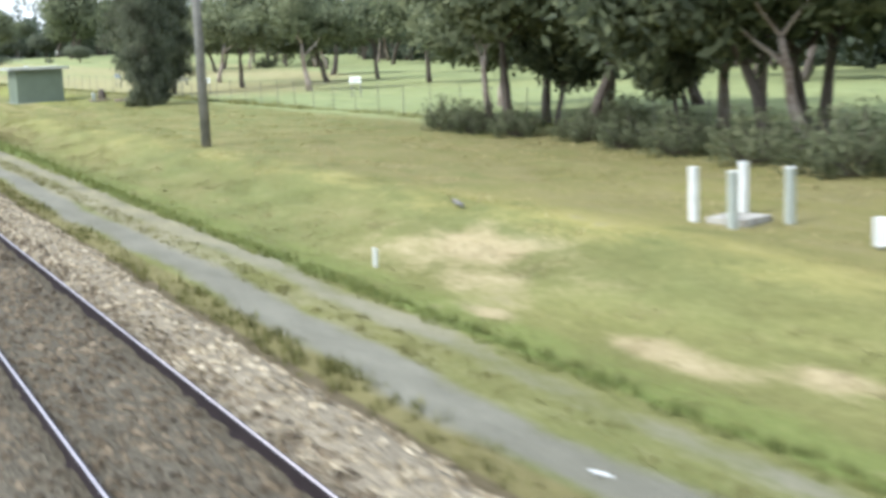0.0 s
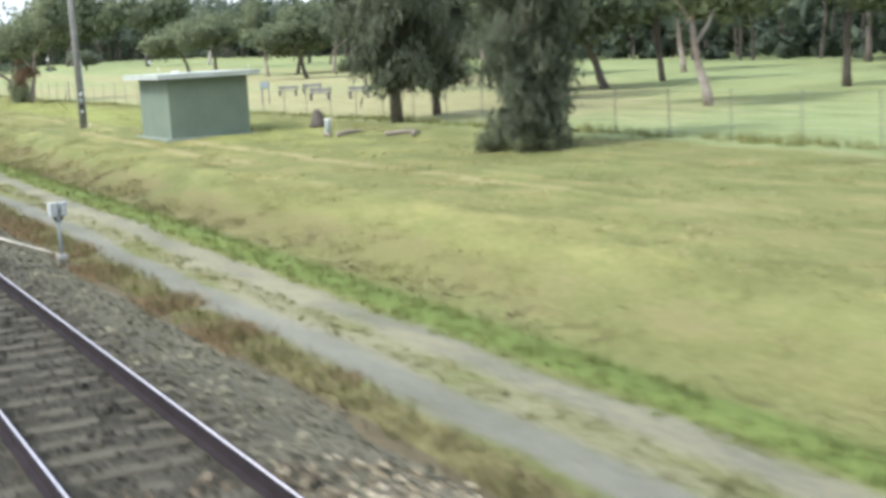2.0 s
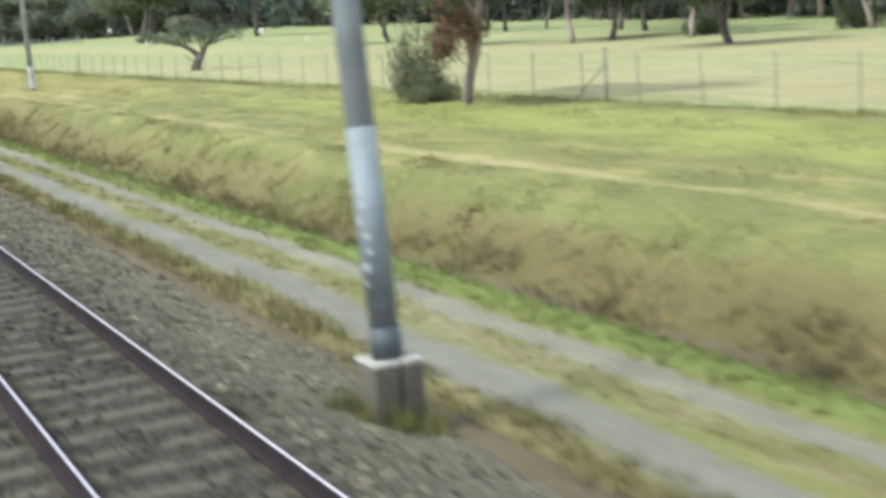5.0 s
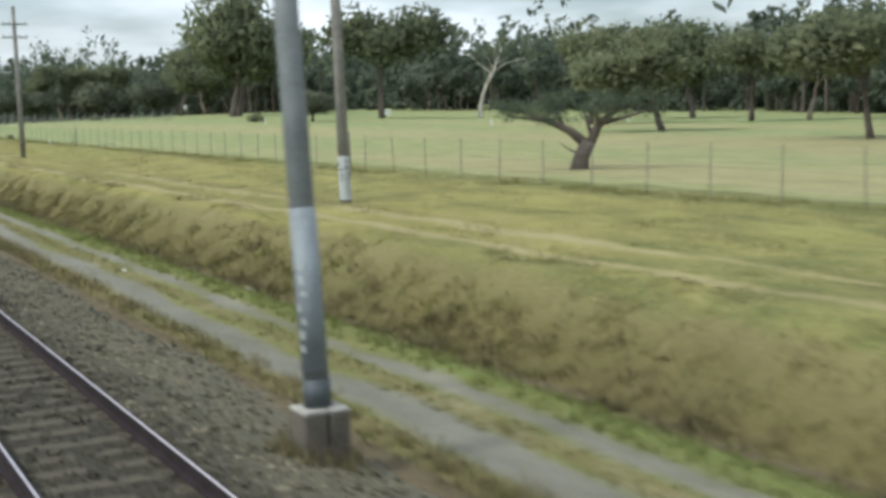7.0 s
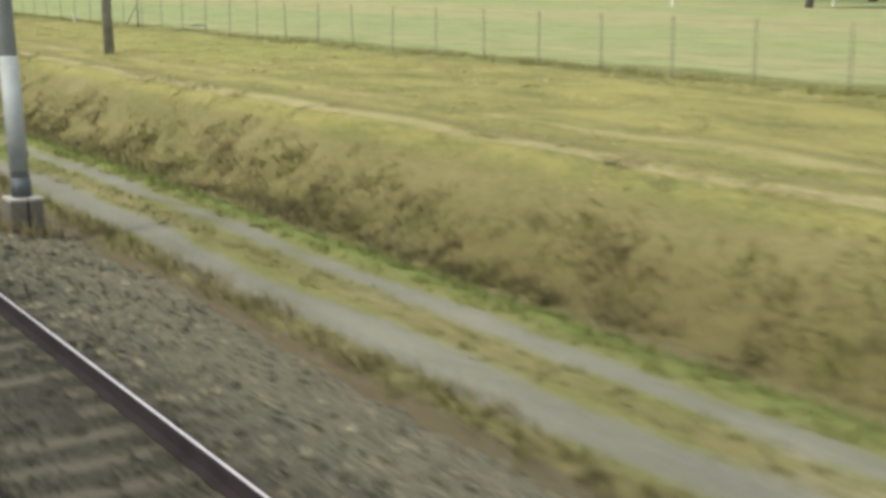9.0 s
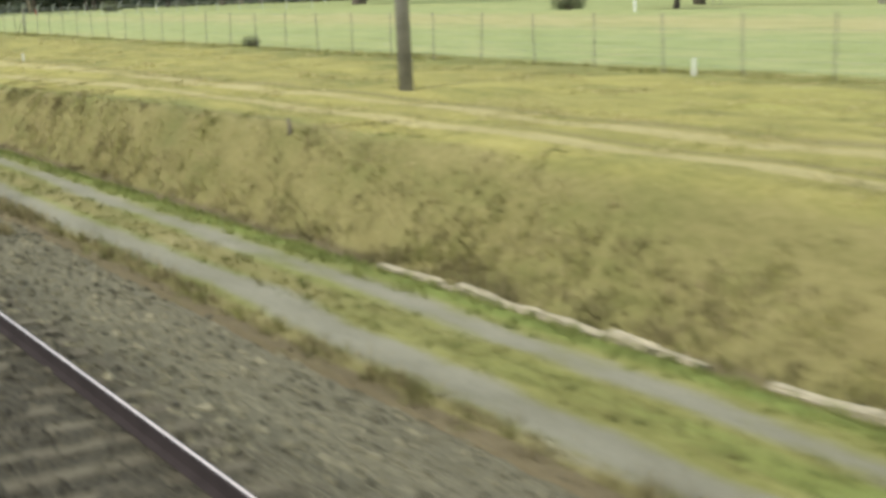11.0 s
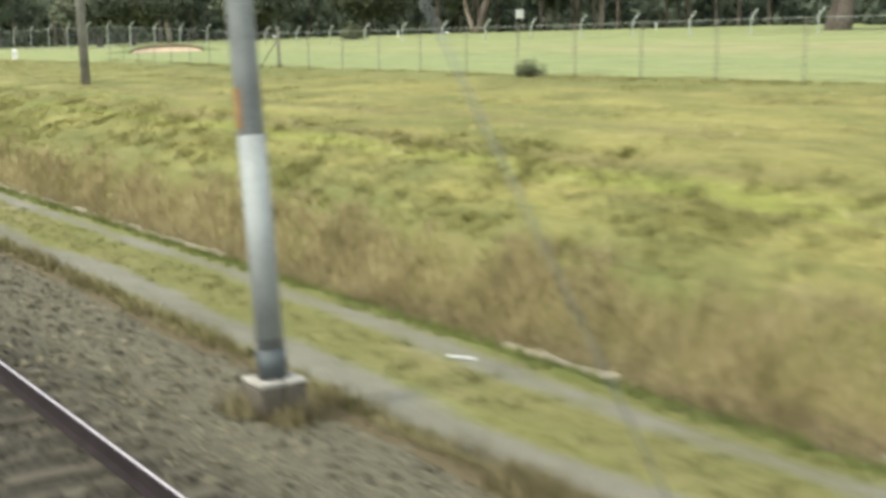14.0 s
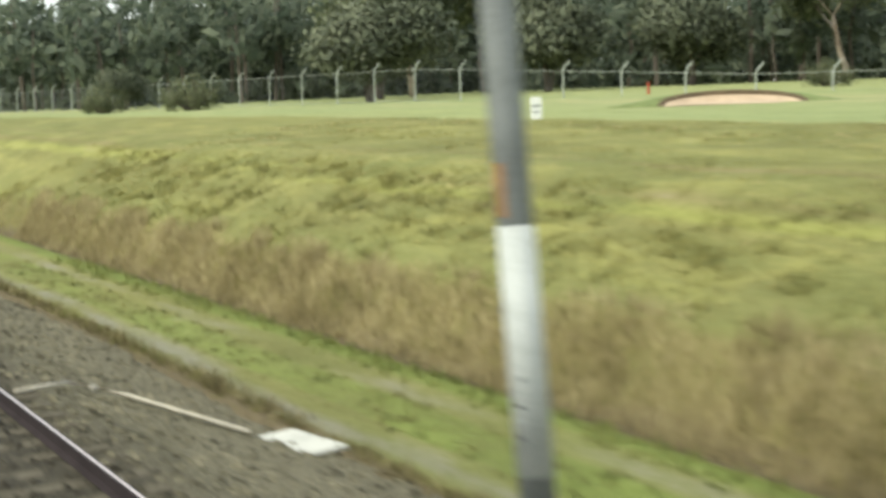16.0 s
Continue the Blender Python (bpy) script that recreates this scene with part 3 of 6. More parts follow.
def stones(rng, x, y, z, size, flat=0.7):
    """Loose angular stones, one six-cornered lump at each place."""
    n = len(x)
    d = np.array([(1, 0, 0), (-1, 0, 0), (0, 1, 0), (0, -1, 0), (0, 0, 1), (0, 0, -1)], float)
    v = d[None] * rng.uniform(0.6, 1.3, (n, 6, 1)) + rng.normal(0, 0.2, (n, 6, 3))
    a = rng.uniform(0, 6.28, n)
    ca, sa = np.cos(a)[:, None], np.sin(a)[:, None]
    vx, vy = v[..., 0] * ca - v[..., 1] * sa, v[..., 0] * sa + v[..., 1] * ca
    v = np.stack([vx, vy, v[..., 2] * flat], -1) * size[:, None, None] + np.stack([x, y, z], -1)[:, None]
    f = np.array([(0, 2, 4), (2, 1, 4), (1, 3, 4), (3, 0, 4), (2, 0, 5), (1, 2, 5), (3, 1, 5), (0, 3, 5)])
    return v.reshape(-1, 3), (np.arange(n)[:, None, None] * 6 + f[None]).reshape(-1, 3)


def ballast_stones():
    rng = np.random.default_rng(21)
    for name, mat, y0, y1, n, label in (("ballast_stones", FRESH, 4, 62, 11000, "pale tan freshly tipped ballast stones along the shoulder"),
                                        ("ballast_stones", STONE, 58, 440, 52000, "grey-brown crushed ballast stones on the shoulder"),
                                        ("track_stones", BROWNSTONE, 4, 62, 14000, "brown ballast stones between the rails"),
                                        ("track_stones", SHADESTONE, 58, 440, 36000, "crushed ballast stones around the sleepers, coloured dark as if in shade")):
        lo, hi = (3.45, 6.7) if mat in (FRESH, STONE) else (0.95, 3.9)
        x, y = rng.uniform(lo, hi, n), rng.uniform(y0, y1, n)
        ok = (x < bed_edge(y) + rng.normal(0, 0.1, n)) & (abs(x - RAILS[0]) > 0.1) & (abs(x - RAILS[1]) > 0.1)
        x, y = x[ok], y[ok]
        v, f = stones(rng, x, y, bed_height(x, y) + 0.006, rng.uniform(0.024, 0.05, len(x)) * (1 + 0.6 * (rng.uniform(0, 1, len(x)) > 0.85)))
        stuff(name, v, f, mat, label, "ballast")


ballast_stones()

# ---- sleepers ----
track = tagged(new("sleeper_track"), "concrete sleepers laid across the ballast under two rails", "track", "", "structure")


def sleeper_mesh():
    bm = B()
    box(bm, (0, 0, -0.09), (2.5, 0.25, 0.19), 0.018)
    for x in (-0.9, -0.6, 0.6, 0.9):
        box(bm, (x, 0, 0.012), (0.09, 0.1, 0.03), 0.0)
    me = bpy.data.meshes.new("sleeper")
    bm.to_mesh(me)
    bm.free()
    me.materials.append(SLEEPER)
    return me


SLEEPER_ME = sleeper_mesh()
rng = np.random.default_rng(31)
for i in range(300):
    s = new("sleeper", SLEEPER_ME)
    s.parent = track
    s.matrix_basis = pose(TRACK_MID + rng.normal(0, 0.012), 84.3 + 0.6 * i + rng.normal(0, 0.008), -0.178, 0, 0, rng.normal(0, 0.4))


def sleepers_rest():
    bm = B()
    for i in list(range(-85, 0)) + list(range(300, 600)):
        box(bm, (TRACK_MID, 84.3 + 0.6 * i, -0.268), (2.5, 0.25, 0.19))
    tagged(part("sleepers_beyond", bm, SLEEPER, track), "concrete sleepers further along the line", "", "", "stuff")


sleepers_rest()
PAINTMARK = plain("worn_paint_mark", (0.34, 0.25, 0.10), 0.5, 9, 0.9, 0, 0.002)
for y in (90.3, 100.4):
    for dx in (-0.75, 1.1):
        part("paint_mark", box(B(), (TRACK_MID + dx, y, -0.172), (0.16, 0.2, 0.012), 0.003), PAINTMARK, track, "faded yellow paint mark")


# ---- overhead line masts ----
def catenary_mast(x, y, z, band, style):
    t = thing("catenary_mast", x, y, {"white": "grey tubular overhead line mast with white painted band", "marked": "grey tubular overhead line mast with scrawled blue-white band",
                                         "plain": "grey tubular overhead line mast with pale weathered band", "faded": "grey tubular overhead line mast with faded flaking band"}[style] + " on concrete footing", "mast", "overhead line masts", 0, 0, z)
    # each footing is dark brown with a paler slab on top
    for nm, c, s in (("footing", (-0.11, 0.02), (0.28, 0.48)), ("footing_rear", (0.17, -0.03), (0.24, 0.40))):
        f = part(nm, box(B(), (*c, -0.46), (*s, 0.80), 0.03, None, 0.97), FOOTING, t, "dark brown concrete footing")
        part("footing_top", box(B(), (*c, -0.03), (s[0] * 0.97, s[1] * 0.97, 0.055), 0.02), CONCRETE, f, "pale concrete top")
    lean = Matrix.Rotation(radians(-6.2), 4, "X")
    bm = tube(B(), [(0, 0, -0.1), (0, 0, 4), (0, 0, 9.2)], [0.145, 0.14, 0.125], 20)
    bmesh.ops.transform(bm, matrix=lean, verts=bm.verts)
    c = part("column", bm, GALV, t, "", True)
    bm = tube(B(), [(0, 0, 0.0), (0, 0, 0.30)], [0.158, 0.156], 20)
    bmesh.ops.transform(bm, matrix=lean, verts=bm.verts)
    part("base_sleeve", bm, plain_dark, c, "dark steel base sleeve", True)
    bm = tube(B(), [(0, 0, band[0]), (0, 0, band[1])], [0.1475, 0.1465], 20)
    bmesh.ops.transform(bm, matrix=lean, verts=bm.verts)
    part("painted_band", bm, BANDWHITE if style == "white" else MARKBAND if style == "faded" or style == "marked" and y > 60 else PALEBAND, c, "white painted band" if style == "white" else "pale worn band", True)
    r = np.random.default_rng(int(y))
    if style == "marked":
        for k in range(30):
            z, a = band[0] + 0.08 + (band[1] - band[0] - 0.2) * r.uniform(0, 0.85), r.uniform(-3.3, -1.75)
            m = lean @ Matrix.Rotation(a + 1.5708, 4, "Z") @ Matrix.Translation((0, -0.149, z)) @ Matrix.Rotation(r.uniform(-0.9, 0.9), 4, "Y")
            part("scrawl", box(B(), (0, 0, 0), (r.uniform(0.015, 0.07), 0.005, r.uniform(0.03, 0.16)), 0.002, m), (SCRAWL, WHITE, GREYLINE, LIDBLUE, WHITE)[k % 5], c)
    elif style == "faded":
        for k in range(7):
            m = lean @ Matrix.Rotation(r.uniform(-2.9, -2.3) + 1.5708, 4, "Z") @ Matrix.Translation((0, -0.149, band[0] + 0.25 + 0.15 * k))
            part("paint_flake", box(B(), (0, 0, 0), (r.uniform(0.03, 0.07), 0.005, r.uniform(0.05, 0.12)), 0.002, m), BANDWHITE, c)
    elif style == "white":
        for k in range(6):
            z = band[0] + 0.3 + 0.12 * k + r.uniform(-0.03, 0.03)
            m = lean @ Matrix.Rotation(radians(-60), 4, "Z") @ Matrix.Translation((0, -0.148, z)) @ Matrix.Rotation(r.uniform(-0.3, 0.3), 4, "Y")
            part("lettering_bar", box(B(), (r.uniform(-0.03, 0.03), 0, 0), (r.uniform(0.025, 0.06), 0.006, 0.02 + 0.03 * r.random()), 0.002, m), GREYBOX if k % 2 else BLACK, c)
    if y < 50 or 290 < y < 310:
        bm = tube(B(), [(-0.165, -0.06, 0.12), (-0.165, -0.06, 1.2), (-0.19, -0.06, 2.35)], [0.034, 0.034, 0.03], 8)
        bmesh.ops.transform(bm, matrix=lean, verts=bm.verts)
        part("cable_guard", bm, BANDWHITE, c, "pale cable guard strapped to the mast", True)
    if y < 50 or y > 355:
        m = lean @ Matrix.Rotation(radians(-75), 4, "Z") @ Matrix.Translation((0, -0.1445, band[1] + 0.28))
        part("rust_stain", box(B(), (0, 0, 0), (0.09, 0.006, 0.42), 0.002, m), RUSTMARK, c, "orange rust stain")
    for z in (6.4, 8.4):
        part("bracket", box(B(), (-0.6, 0.02 * z, z), (1.5, 0.05, 0.05), 0.008), GALV, c)
    return t


MARKBAND = plain("smeared_band", (0.27, 0.30, 0.31), 0.7, 6, 0.6, 0.1, 0.001)
FOOTING = plain("brown_concrete", (0.13, 0.115, 0.09), 0.55, 5, 0.95, 0, 0.006)
plain_dark = plain("dark_steel", (0.10, 0.115, 0.12), 0.7, 6, 0.6, 0.3, 0.001)
PALEBAND = plain("pale_band", (0.36, 0.385, 0.372), 0.75, 6, 0.6, 0.1, 0.001)
RUSTMARK = plain("rust_mark", (0.30, 0.17, 0.08), 0.6, 8, 0.9, 0, 0.001)
LIDBLUE = plain("pale_blue_scrawl", (0.30, 0.37, 0.50), 0.7, 6, 0.6, 0, 0.001)
GREYLINE = plain("grey_scrawl", (0.16, 0.17, 0.18), 0.7, 6, 0.6, 0, 0.001)
SCRAWL = plain("blue_scrawl", (0.15, 0.175, 0.25), 0.7, 6, 0.6, 0, 0.001)
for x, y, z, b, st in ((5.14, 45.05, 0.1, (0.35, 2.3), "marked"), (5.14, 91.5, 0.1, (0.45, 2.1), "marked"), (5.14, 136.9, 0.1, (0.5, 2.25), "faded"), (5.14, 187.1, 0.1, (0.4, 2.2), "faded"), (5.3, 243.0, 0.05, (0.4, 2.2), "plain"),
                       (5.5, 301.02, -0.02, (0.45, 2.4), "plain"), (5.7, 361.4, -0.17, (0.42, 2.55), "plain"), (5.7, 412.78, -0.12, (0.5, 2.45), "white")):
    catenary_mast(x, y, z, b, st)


# ---- power poles ----
def timber_pole(x, y, style, h=10.5):
    t = thing("timber_pole", x, y, {"plain": "weathered grey timber power pole with crossarms", "tags": "weathered timber power pole with tags and cable guard",
                                    "white": "timber power pole with whitewashed speckled foot"}[style], "pole", "timber power poles")
    p = part("pole", tube(B(), [(0, 0, -0.3), (0, 0.2, h * 0.5), (0, 0.45, h)], [0.185, 0.16, 0.125], 16), WOOD, t, "", True)
    for z in (h - 1.25, h - 2.15):
        c = part("crossarm", box(B(), (0, 0.28, z), (1.75, 0.09, 0.11), 0.012), WOOD, t)
        for xx in (-0.75, -0.3, 0.3, 0.75):
            part("insulator", tube(B(), [(xx, 0.28, z + 0.05), (xx, 0.28, z + 0.12), (xx, 0.28, z + 0.2)], [0.025, 0.045, 0.03], 8), GREYBOX, c, "", True)
    if style == "tags":
        part("cable_guard", tube(B(), [(0.17, -0.09, 0.3), (0.16, 0.04, 3.4)], [0.035, 0.035], 8), GREYBOX, p, "grey cable guard", True)
        for z, hh, m in ((1.62, 0.16, WHITE), (1.28, 0.24, GREYBOX), (1.0, 0.16, BLACK), (0.75, 0.12, WHITE)):
            part("tag", box(B(), (-0.03, -0.176 + 0.042 * z, z + hh / 2), (0.16, 0.03, hh), 0.005), m, p)
    if style == "white":
        part("whitewash", tube(B(), [(0, 0.014, 0.05), (0, 0.062, 1.42)], [0.189, 0.183], 16, False), BANDWHITE, p, "whitewashed foot", True)
        r = np.random.default_rng(3)
        for k in range(46):
            a, z = r.uniform(0, 6.28), r.uniform(0.55, 1.3)
            m = Matrix.Translation((0, 0.012 + 0.035 * z, 0)) @ Matrix.Rotation(a, 4, "Z") @ Matrix.Translation((0, -0.189, z))
            part("speckle", box(B(), (0, 0.01, 0), (0.045, 0.008, 0.05), 0.0, m), BLACK, p)
    return t


for x, y, st in ((13.39, 46.9, "plain"), (15.1, 119.8, "tags"), (15.75, 211.6, "white"), (15.5, 269.5, "plain"), (16.6, 299.7, "plain"), (16.45, 401, "plain")):
    timber_pole(x, y, st)


# ---- relay hut ----
APRON = plain("green_grey_apron", (0.26, 0.29, 0.24), 0.7, 4, 0.9, 0, 0.004)


def relay_hut():
    t = thing("relay_hut", 17.35, 108.05, "olive green rendered relay hut with cream flat roof", "hut", "", 0, 0, -0.13)
    part("plinth", box(B(), (0, 0, 0.12), (4.1, 5.1, 0.16), 0.02), APRON, t, "low concrete apron")
    bm = box(B(), (0, 0, 1.36), (3.5, 4.5, 2.7), 0.015)
    part("wall", bm, HUTGREEN, t)
    r = part("roof", box(B(), (-0.05, 0, 2.86), (4.42, 5.4, 0.06), 0.01), CREAM, t, "flat sheet metal roof")
    for c, s in (((-2.26, 0, 2.79), (0.05, 5.44, 0.2)), ((2.16, 0, 2.79), (0.05, 5.44, 0.2)), ((-0.05, -2.72, 2.79), (4.47, 0.05, 0.2)), ((-0.05, 2.72, 2.79), (4.47, 0.05, 0.2))):
        part("fascia", box(B(), c, s, 0.008), CREAM, r, "cream fascia board")
        part("gutter_lip", box(B(), (c[0] * 1.006, c[1] * 1.006, 2.875), (s[0] + 0.03, s[1] + 0.03, 0.035), 0.006), CREAM, r)
    part("soffit", box(B(), (-0.05, 0, 2.73), (4.35, 5.35, 0.02)), plain_dark, r)
    part("roof_vent", box(B(), (-0.6, 0.3, 2.93), (0.3, 0.22, 0.1), 0.02), WHITE, r)
    d = part("door", box(B(), (1.76, 0.4, 1.1), (0.045, 0.92, 2.04), 0.008), GREYBOX, t, "grey steel door")
    part("handle", box(B(), (1.80, 0.05, 1.05), (0.04, 0.03, 0.13), 0.006), GALV, d)
    for y in (-2.27, 2.27):
        part("wall_vent", box(B(), (0.9, y, 2.2), (0.42, 0.03, 0.24), 0.006), HUTGREEN, t)


relay_hut()


# ---- signal ----
def signal_post():
    t = thing("signal_post", 4.98, 101.9, "grey railway signal on post with step irons over concrete block", "signal", "", 0, 0, 0.36)
    part("block", box(B(), (0, 0, -0.5), (0.68, 0.86, 1.02), 0.03, None, 0.97), SIGBLOCK, t, "mossy green-grey concrete block")
    part("block_cap", box(B(), (0, 0, 0.02), (0.72, 0.90, 0.05), 0.015), CONCRETE, t, "pale concrete cap")
    lean = Matrix.Rotation(radians(-4.2), 4, "X")

    def bent(bm):
        bmesh.ops.transform(bm, matrix=lean, verts=bm.verts)
        return bm

    p = part("post", bent(tube(B(), [(0, 0, 0), (0, 0, 1.5), (0, 0, 4.9)], [0.085, 0.08, 0.075], 16)), GALV, t, "galvanised tubular post", True)
    for k in range(4):
        m = lean @ Matrix.Rotation(1.5708 * k + 0.4, 4, "Z")
        bm = B()
        vs = [bm.verts.new(m @ Vector(c)) for c in ((0.07, -0.012, 0.05), (0.25, -0.012, 0.05), (0.07, -0.012, 0.42), (0.07, 0.012, 0.05), (0.25, 0.012, 0.05), (0.07, 0.012, 0.42))]
        for f in ((0, 1, 2), (5, 4, 3), (0, 3, 4, 1), (1, 4, 5, 2), (2, 5, 3, 0)):
            bm.faces.new([vs[i] for i in f])
        part("gusset", bm, WHITE if k > 1 else GALV, p)
    s = part("shelf", bent(box(B(), (0.02, 0, 1.40), (0.72, 0.42, 0.045), 0.01)), GALV, t, "steel equipment shelf")
    part("relay_case", bent(box(B(), (-0.21, 0.05, 1.09), (0.19, 0.24, 0.56), 0.015)), GREYBOX, t, "pale grey equipment case")
    c = part("relay_case", bent(box(B(), (0.21, 0.05, 1.10), (0.19, 0.24, 0.54), 0.015)), GREYBOX, t, "pale grey equipment case")
    part("case_latch", bent(box(B(), (-0.21, -0.075, 1.0), (0.05, 0.02, 0.09), 0.004)), BLACK, c)
    part("blue_plate", bent(box(B(), (0.19, -0.13, 0.62), (0.20, 0.02, 0.34), 0.004)), BLUE, t, "blue plate")
    # lower lamp
    h = part("lower_head", bent(box(B(), (-0.16, -0.05, 1.86), (0.16, 0.16, 0.26), 0.03)), BLACK, t, "small black lower signal lamp")
    part("hood", bent(tube(B(), [(-0.20, -0.08, 1.88), (-0.38, -0.16, 1.87)], [0.10, 0.12], 14, False)), BLACK, h, "", True)
    # main head, turned towards the trains that it speaks to
    turn = lean @ Matrix.Translation((-0.20, 0.08, 0)) @ Matrix.Rotation(radians(-118), 4, "Z")

    def turned(bm):
        bmesh.ops.transform(bm, matrix=turn, verts=bm.verts)
        return bm

    m = part("signal_head", turned(box(B(), (0, 0.01, 2.84), (0.24, 0.17, 0.76), 0.03)), BLACK, t, "black main signal head")
    bm = B()
    for zc in (3.11, 2.57):
        tube(bm, [(0, -0.105, zc), (0, -0.085, zc)], [0.24, 0.24], 28)
    box(bm, (0, -0.095, 2.84), (0.48, 0.022, 0.54))
    part("backboard", turned(bm), PALEBAND, m, "pale round-ended backboard")
    for zc in (3.09, 2.84, 2.59):
        part("hood", turned(tube(B(), [(0, -0.10, zc), (0, -0.27, zc - 0.01)], [0.085, 0.10], 14, False)), GREYBOX, m, "grey lamp hood", True)
        part("lens", turned(tube(B(), [(0, -0.105, zc), (0, -0.12, zc)], [0.08, 0.07], 14)), DARKLENS, m, "", True)
    part("upper_lamp", bent(box(B(), (-0.05, -0.05, 4.35), (0.34, 0.26, 0.40), 0.04)), GREYBOX, t, "grey upper signal unit")
    for zc in (0.62, 0.86, 2.12, 2.30):
        part("post_sticker", bent(tube(B(), [(0, 0, zc), (0, 0, zc + 0.09)], [0.088, 0.088], 16)), PALEBAND, p, "flaking white band", True)
    part("post_clamp", bent(tube(B(), [(0, 0, 3.62), (0, 0, 3.95)], [0.11, 0.11], 16)), WHITE, p, "white clamp collar", True)
    for k in range(14):
        part("step_iron", bent(tube(B(), [(0.03, 0.02, 0.52 + 0.285 * k), (0.48, 0.06, 0.52 + 0.285 * k)], [0.014, 0.014], 6)), CREAM, p, "thin pale step iron", True)


DARKLENS = plain("dark_lens", (0.05, 0.02, 0.02), 0.6, 8, 0.15, 0, 0.0)
SIGBLOCK = plain("mossy_concrete", (0.15, 0.165, 0.125), 0.55, 4, 0.95, 0, 0.004)
signal_post()


# ---- lineside boxes, cables, lids ----
GREYLID = plain("weathered_lid", (0.50, 0.51, 0.48), 0.7, 5, 0.7, 0, 0.001)


def junction_box(x, y, z, rz, dark=False):
    t = thing("junction_box", x, y, ("grey" if dark else "pale grey") + " twin junction boxes on a steel post", "junction box", "lineside junction boxes", rz)
    t.location.z = z
    part("post", tube(B(), [(0, 0, -0.35), (0, 0, 0.95)], [0.038, 0.038], 10), GALV, t, "", True)
    part("post_base", box(B(), (0, 0, 0.0), (0.2, 0.2, 0.1), 0.02), CONCRETE, t)
    for xx, m in ((-0.1, GREYLID if not dark else plain_dark), (0.1, GREYBOX if not dark else plain_dark)):
        b = part("case", box(B(), (xx, 0, 0.95), (0.145, 0.17, 0.25), 0.012), m, t)
        part("front_panel", box(B(), (xx, -0.088, 0.95), (0.12, 0.012, 0.215), 0.004), GREYLID, b, "pale front panel")
        part("lid", box(B(), (xx, 0, 1.085), (0.16, 0.2, 0.022), 0.006), GREYLID, b, "pale hinged lid")
        part("gland", tube(B(), [(xx, 0, 0.84), (xx * 0.4, 0, 0.70)], [0.022, 0.018], 8), BLACK, b, "", True)
    part("bracket", box(B(), (0, 0.02, 0.86), (0.08, 0.05, 0.05), 0.006), GALV, t)
    return t


for x, y, z, rz, d in ((5.26, 78.4, -0.46, 8, 0), (5.12, 88.9, -0.42, -12, 0), (5.17, 99.0, -0.56, 10, 1), (5.2, 295.7, -0.34, 6, 0), (5.25, 306.6, -0.46, 12, 1), (5.4, 317.9, -0.72, 15, 0)):
    jb = junction_box(x, y, z, rz, d)
    jb.scale = (1.25,) * 3 if y > 310 else (0.92,) * 3 if y > 300 else (1.12,) * 3 if y > 200 else (1, 1, 1)


def cable_duct(pts, r=0.035, name="cable_duct"):
    t = tagged(new(name), "pale dusty cable duct lying across the ballast", "cable", "cable ducts")
    t.location = pts[0]
    q = [Vector(p) - Vector(pts[0]) for p in pts]
    part("duct", tube(B(), q, [r] * len(q), 8), PIPE, t, "", True)
    part("coupling", tube(B(), [q[1].lerp(q[2], 0.4), q[1].lerp(q[2], 0.5)], [r * 1.35] * 2, 8), CONCRETE, t, "", True)


def bed(x, y, dz=0.055):
    return (x, y, float(bed_height(np.array(x), np.array(y))) + dz)


cable_duct([bed(3.68, 100.42), bed(4.04, 100.22, 0.08), bed(4.42, 100.05, 0.09), bed(4.6, 99.8, 0.1), bed(4.75, 99.55, 0.09), bed(4.93, 99.2, 0.08), bed(5.1, 98.85, 0.07)], 0.034)
cable_duct([bed(4.6, 99.82, 0.1), bed(4.86, 99.62, 0.1), bed(5.06, 99.32, 0.09), bed(5.16, 98.9, 0.07)], 0.022)
cable_duct([bed(4.2, 103.3), bed(4.42, 103.38), bed(4.66, 103.15), bed(4.84, 102.5)], 0.024)
cable_duct([bed(4.1, 90.5), bed(4.5, 90.25), bed(4.9, 89.95), bed(5.25, 89.6)])
cable_duct([bed(4.45, 81.0), bed(4.8, 80.6), bed(5.1, 80.2), bed(5.45, 79.75)], 0.03)
cable_duct([bed(4.95, 297.48), bed(5.2, 296.95), bed(5.42, 296.75), bed(5.64, 296.67)])
cable_duct([bed(5.08, 307.6), bed(5.26, 307.42), bed(5.4, 307.15), bed(5.54, 306.3)])
cable_duct([bed(4.7, 318.0), bed(5.0, 318.1), bed(5.3, 318.0), bed(5.75, 318.3)])
cable_duct([bed(3.6, 421.0), bed(4.4, 421.6), bed(5.0, 421.0), bed(5.8, 418.9)], 0.032)


SLATE = plain("slate_lid", (0.25, 0.285, 0.30), 0.7, 5, 0.5, 0.1, 0.001)


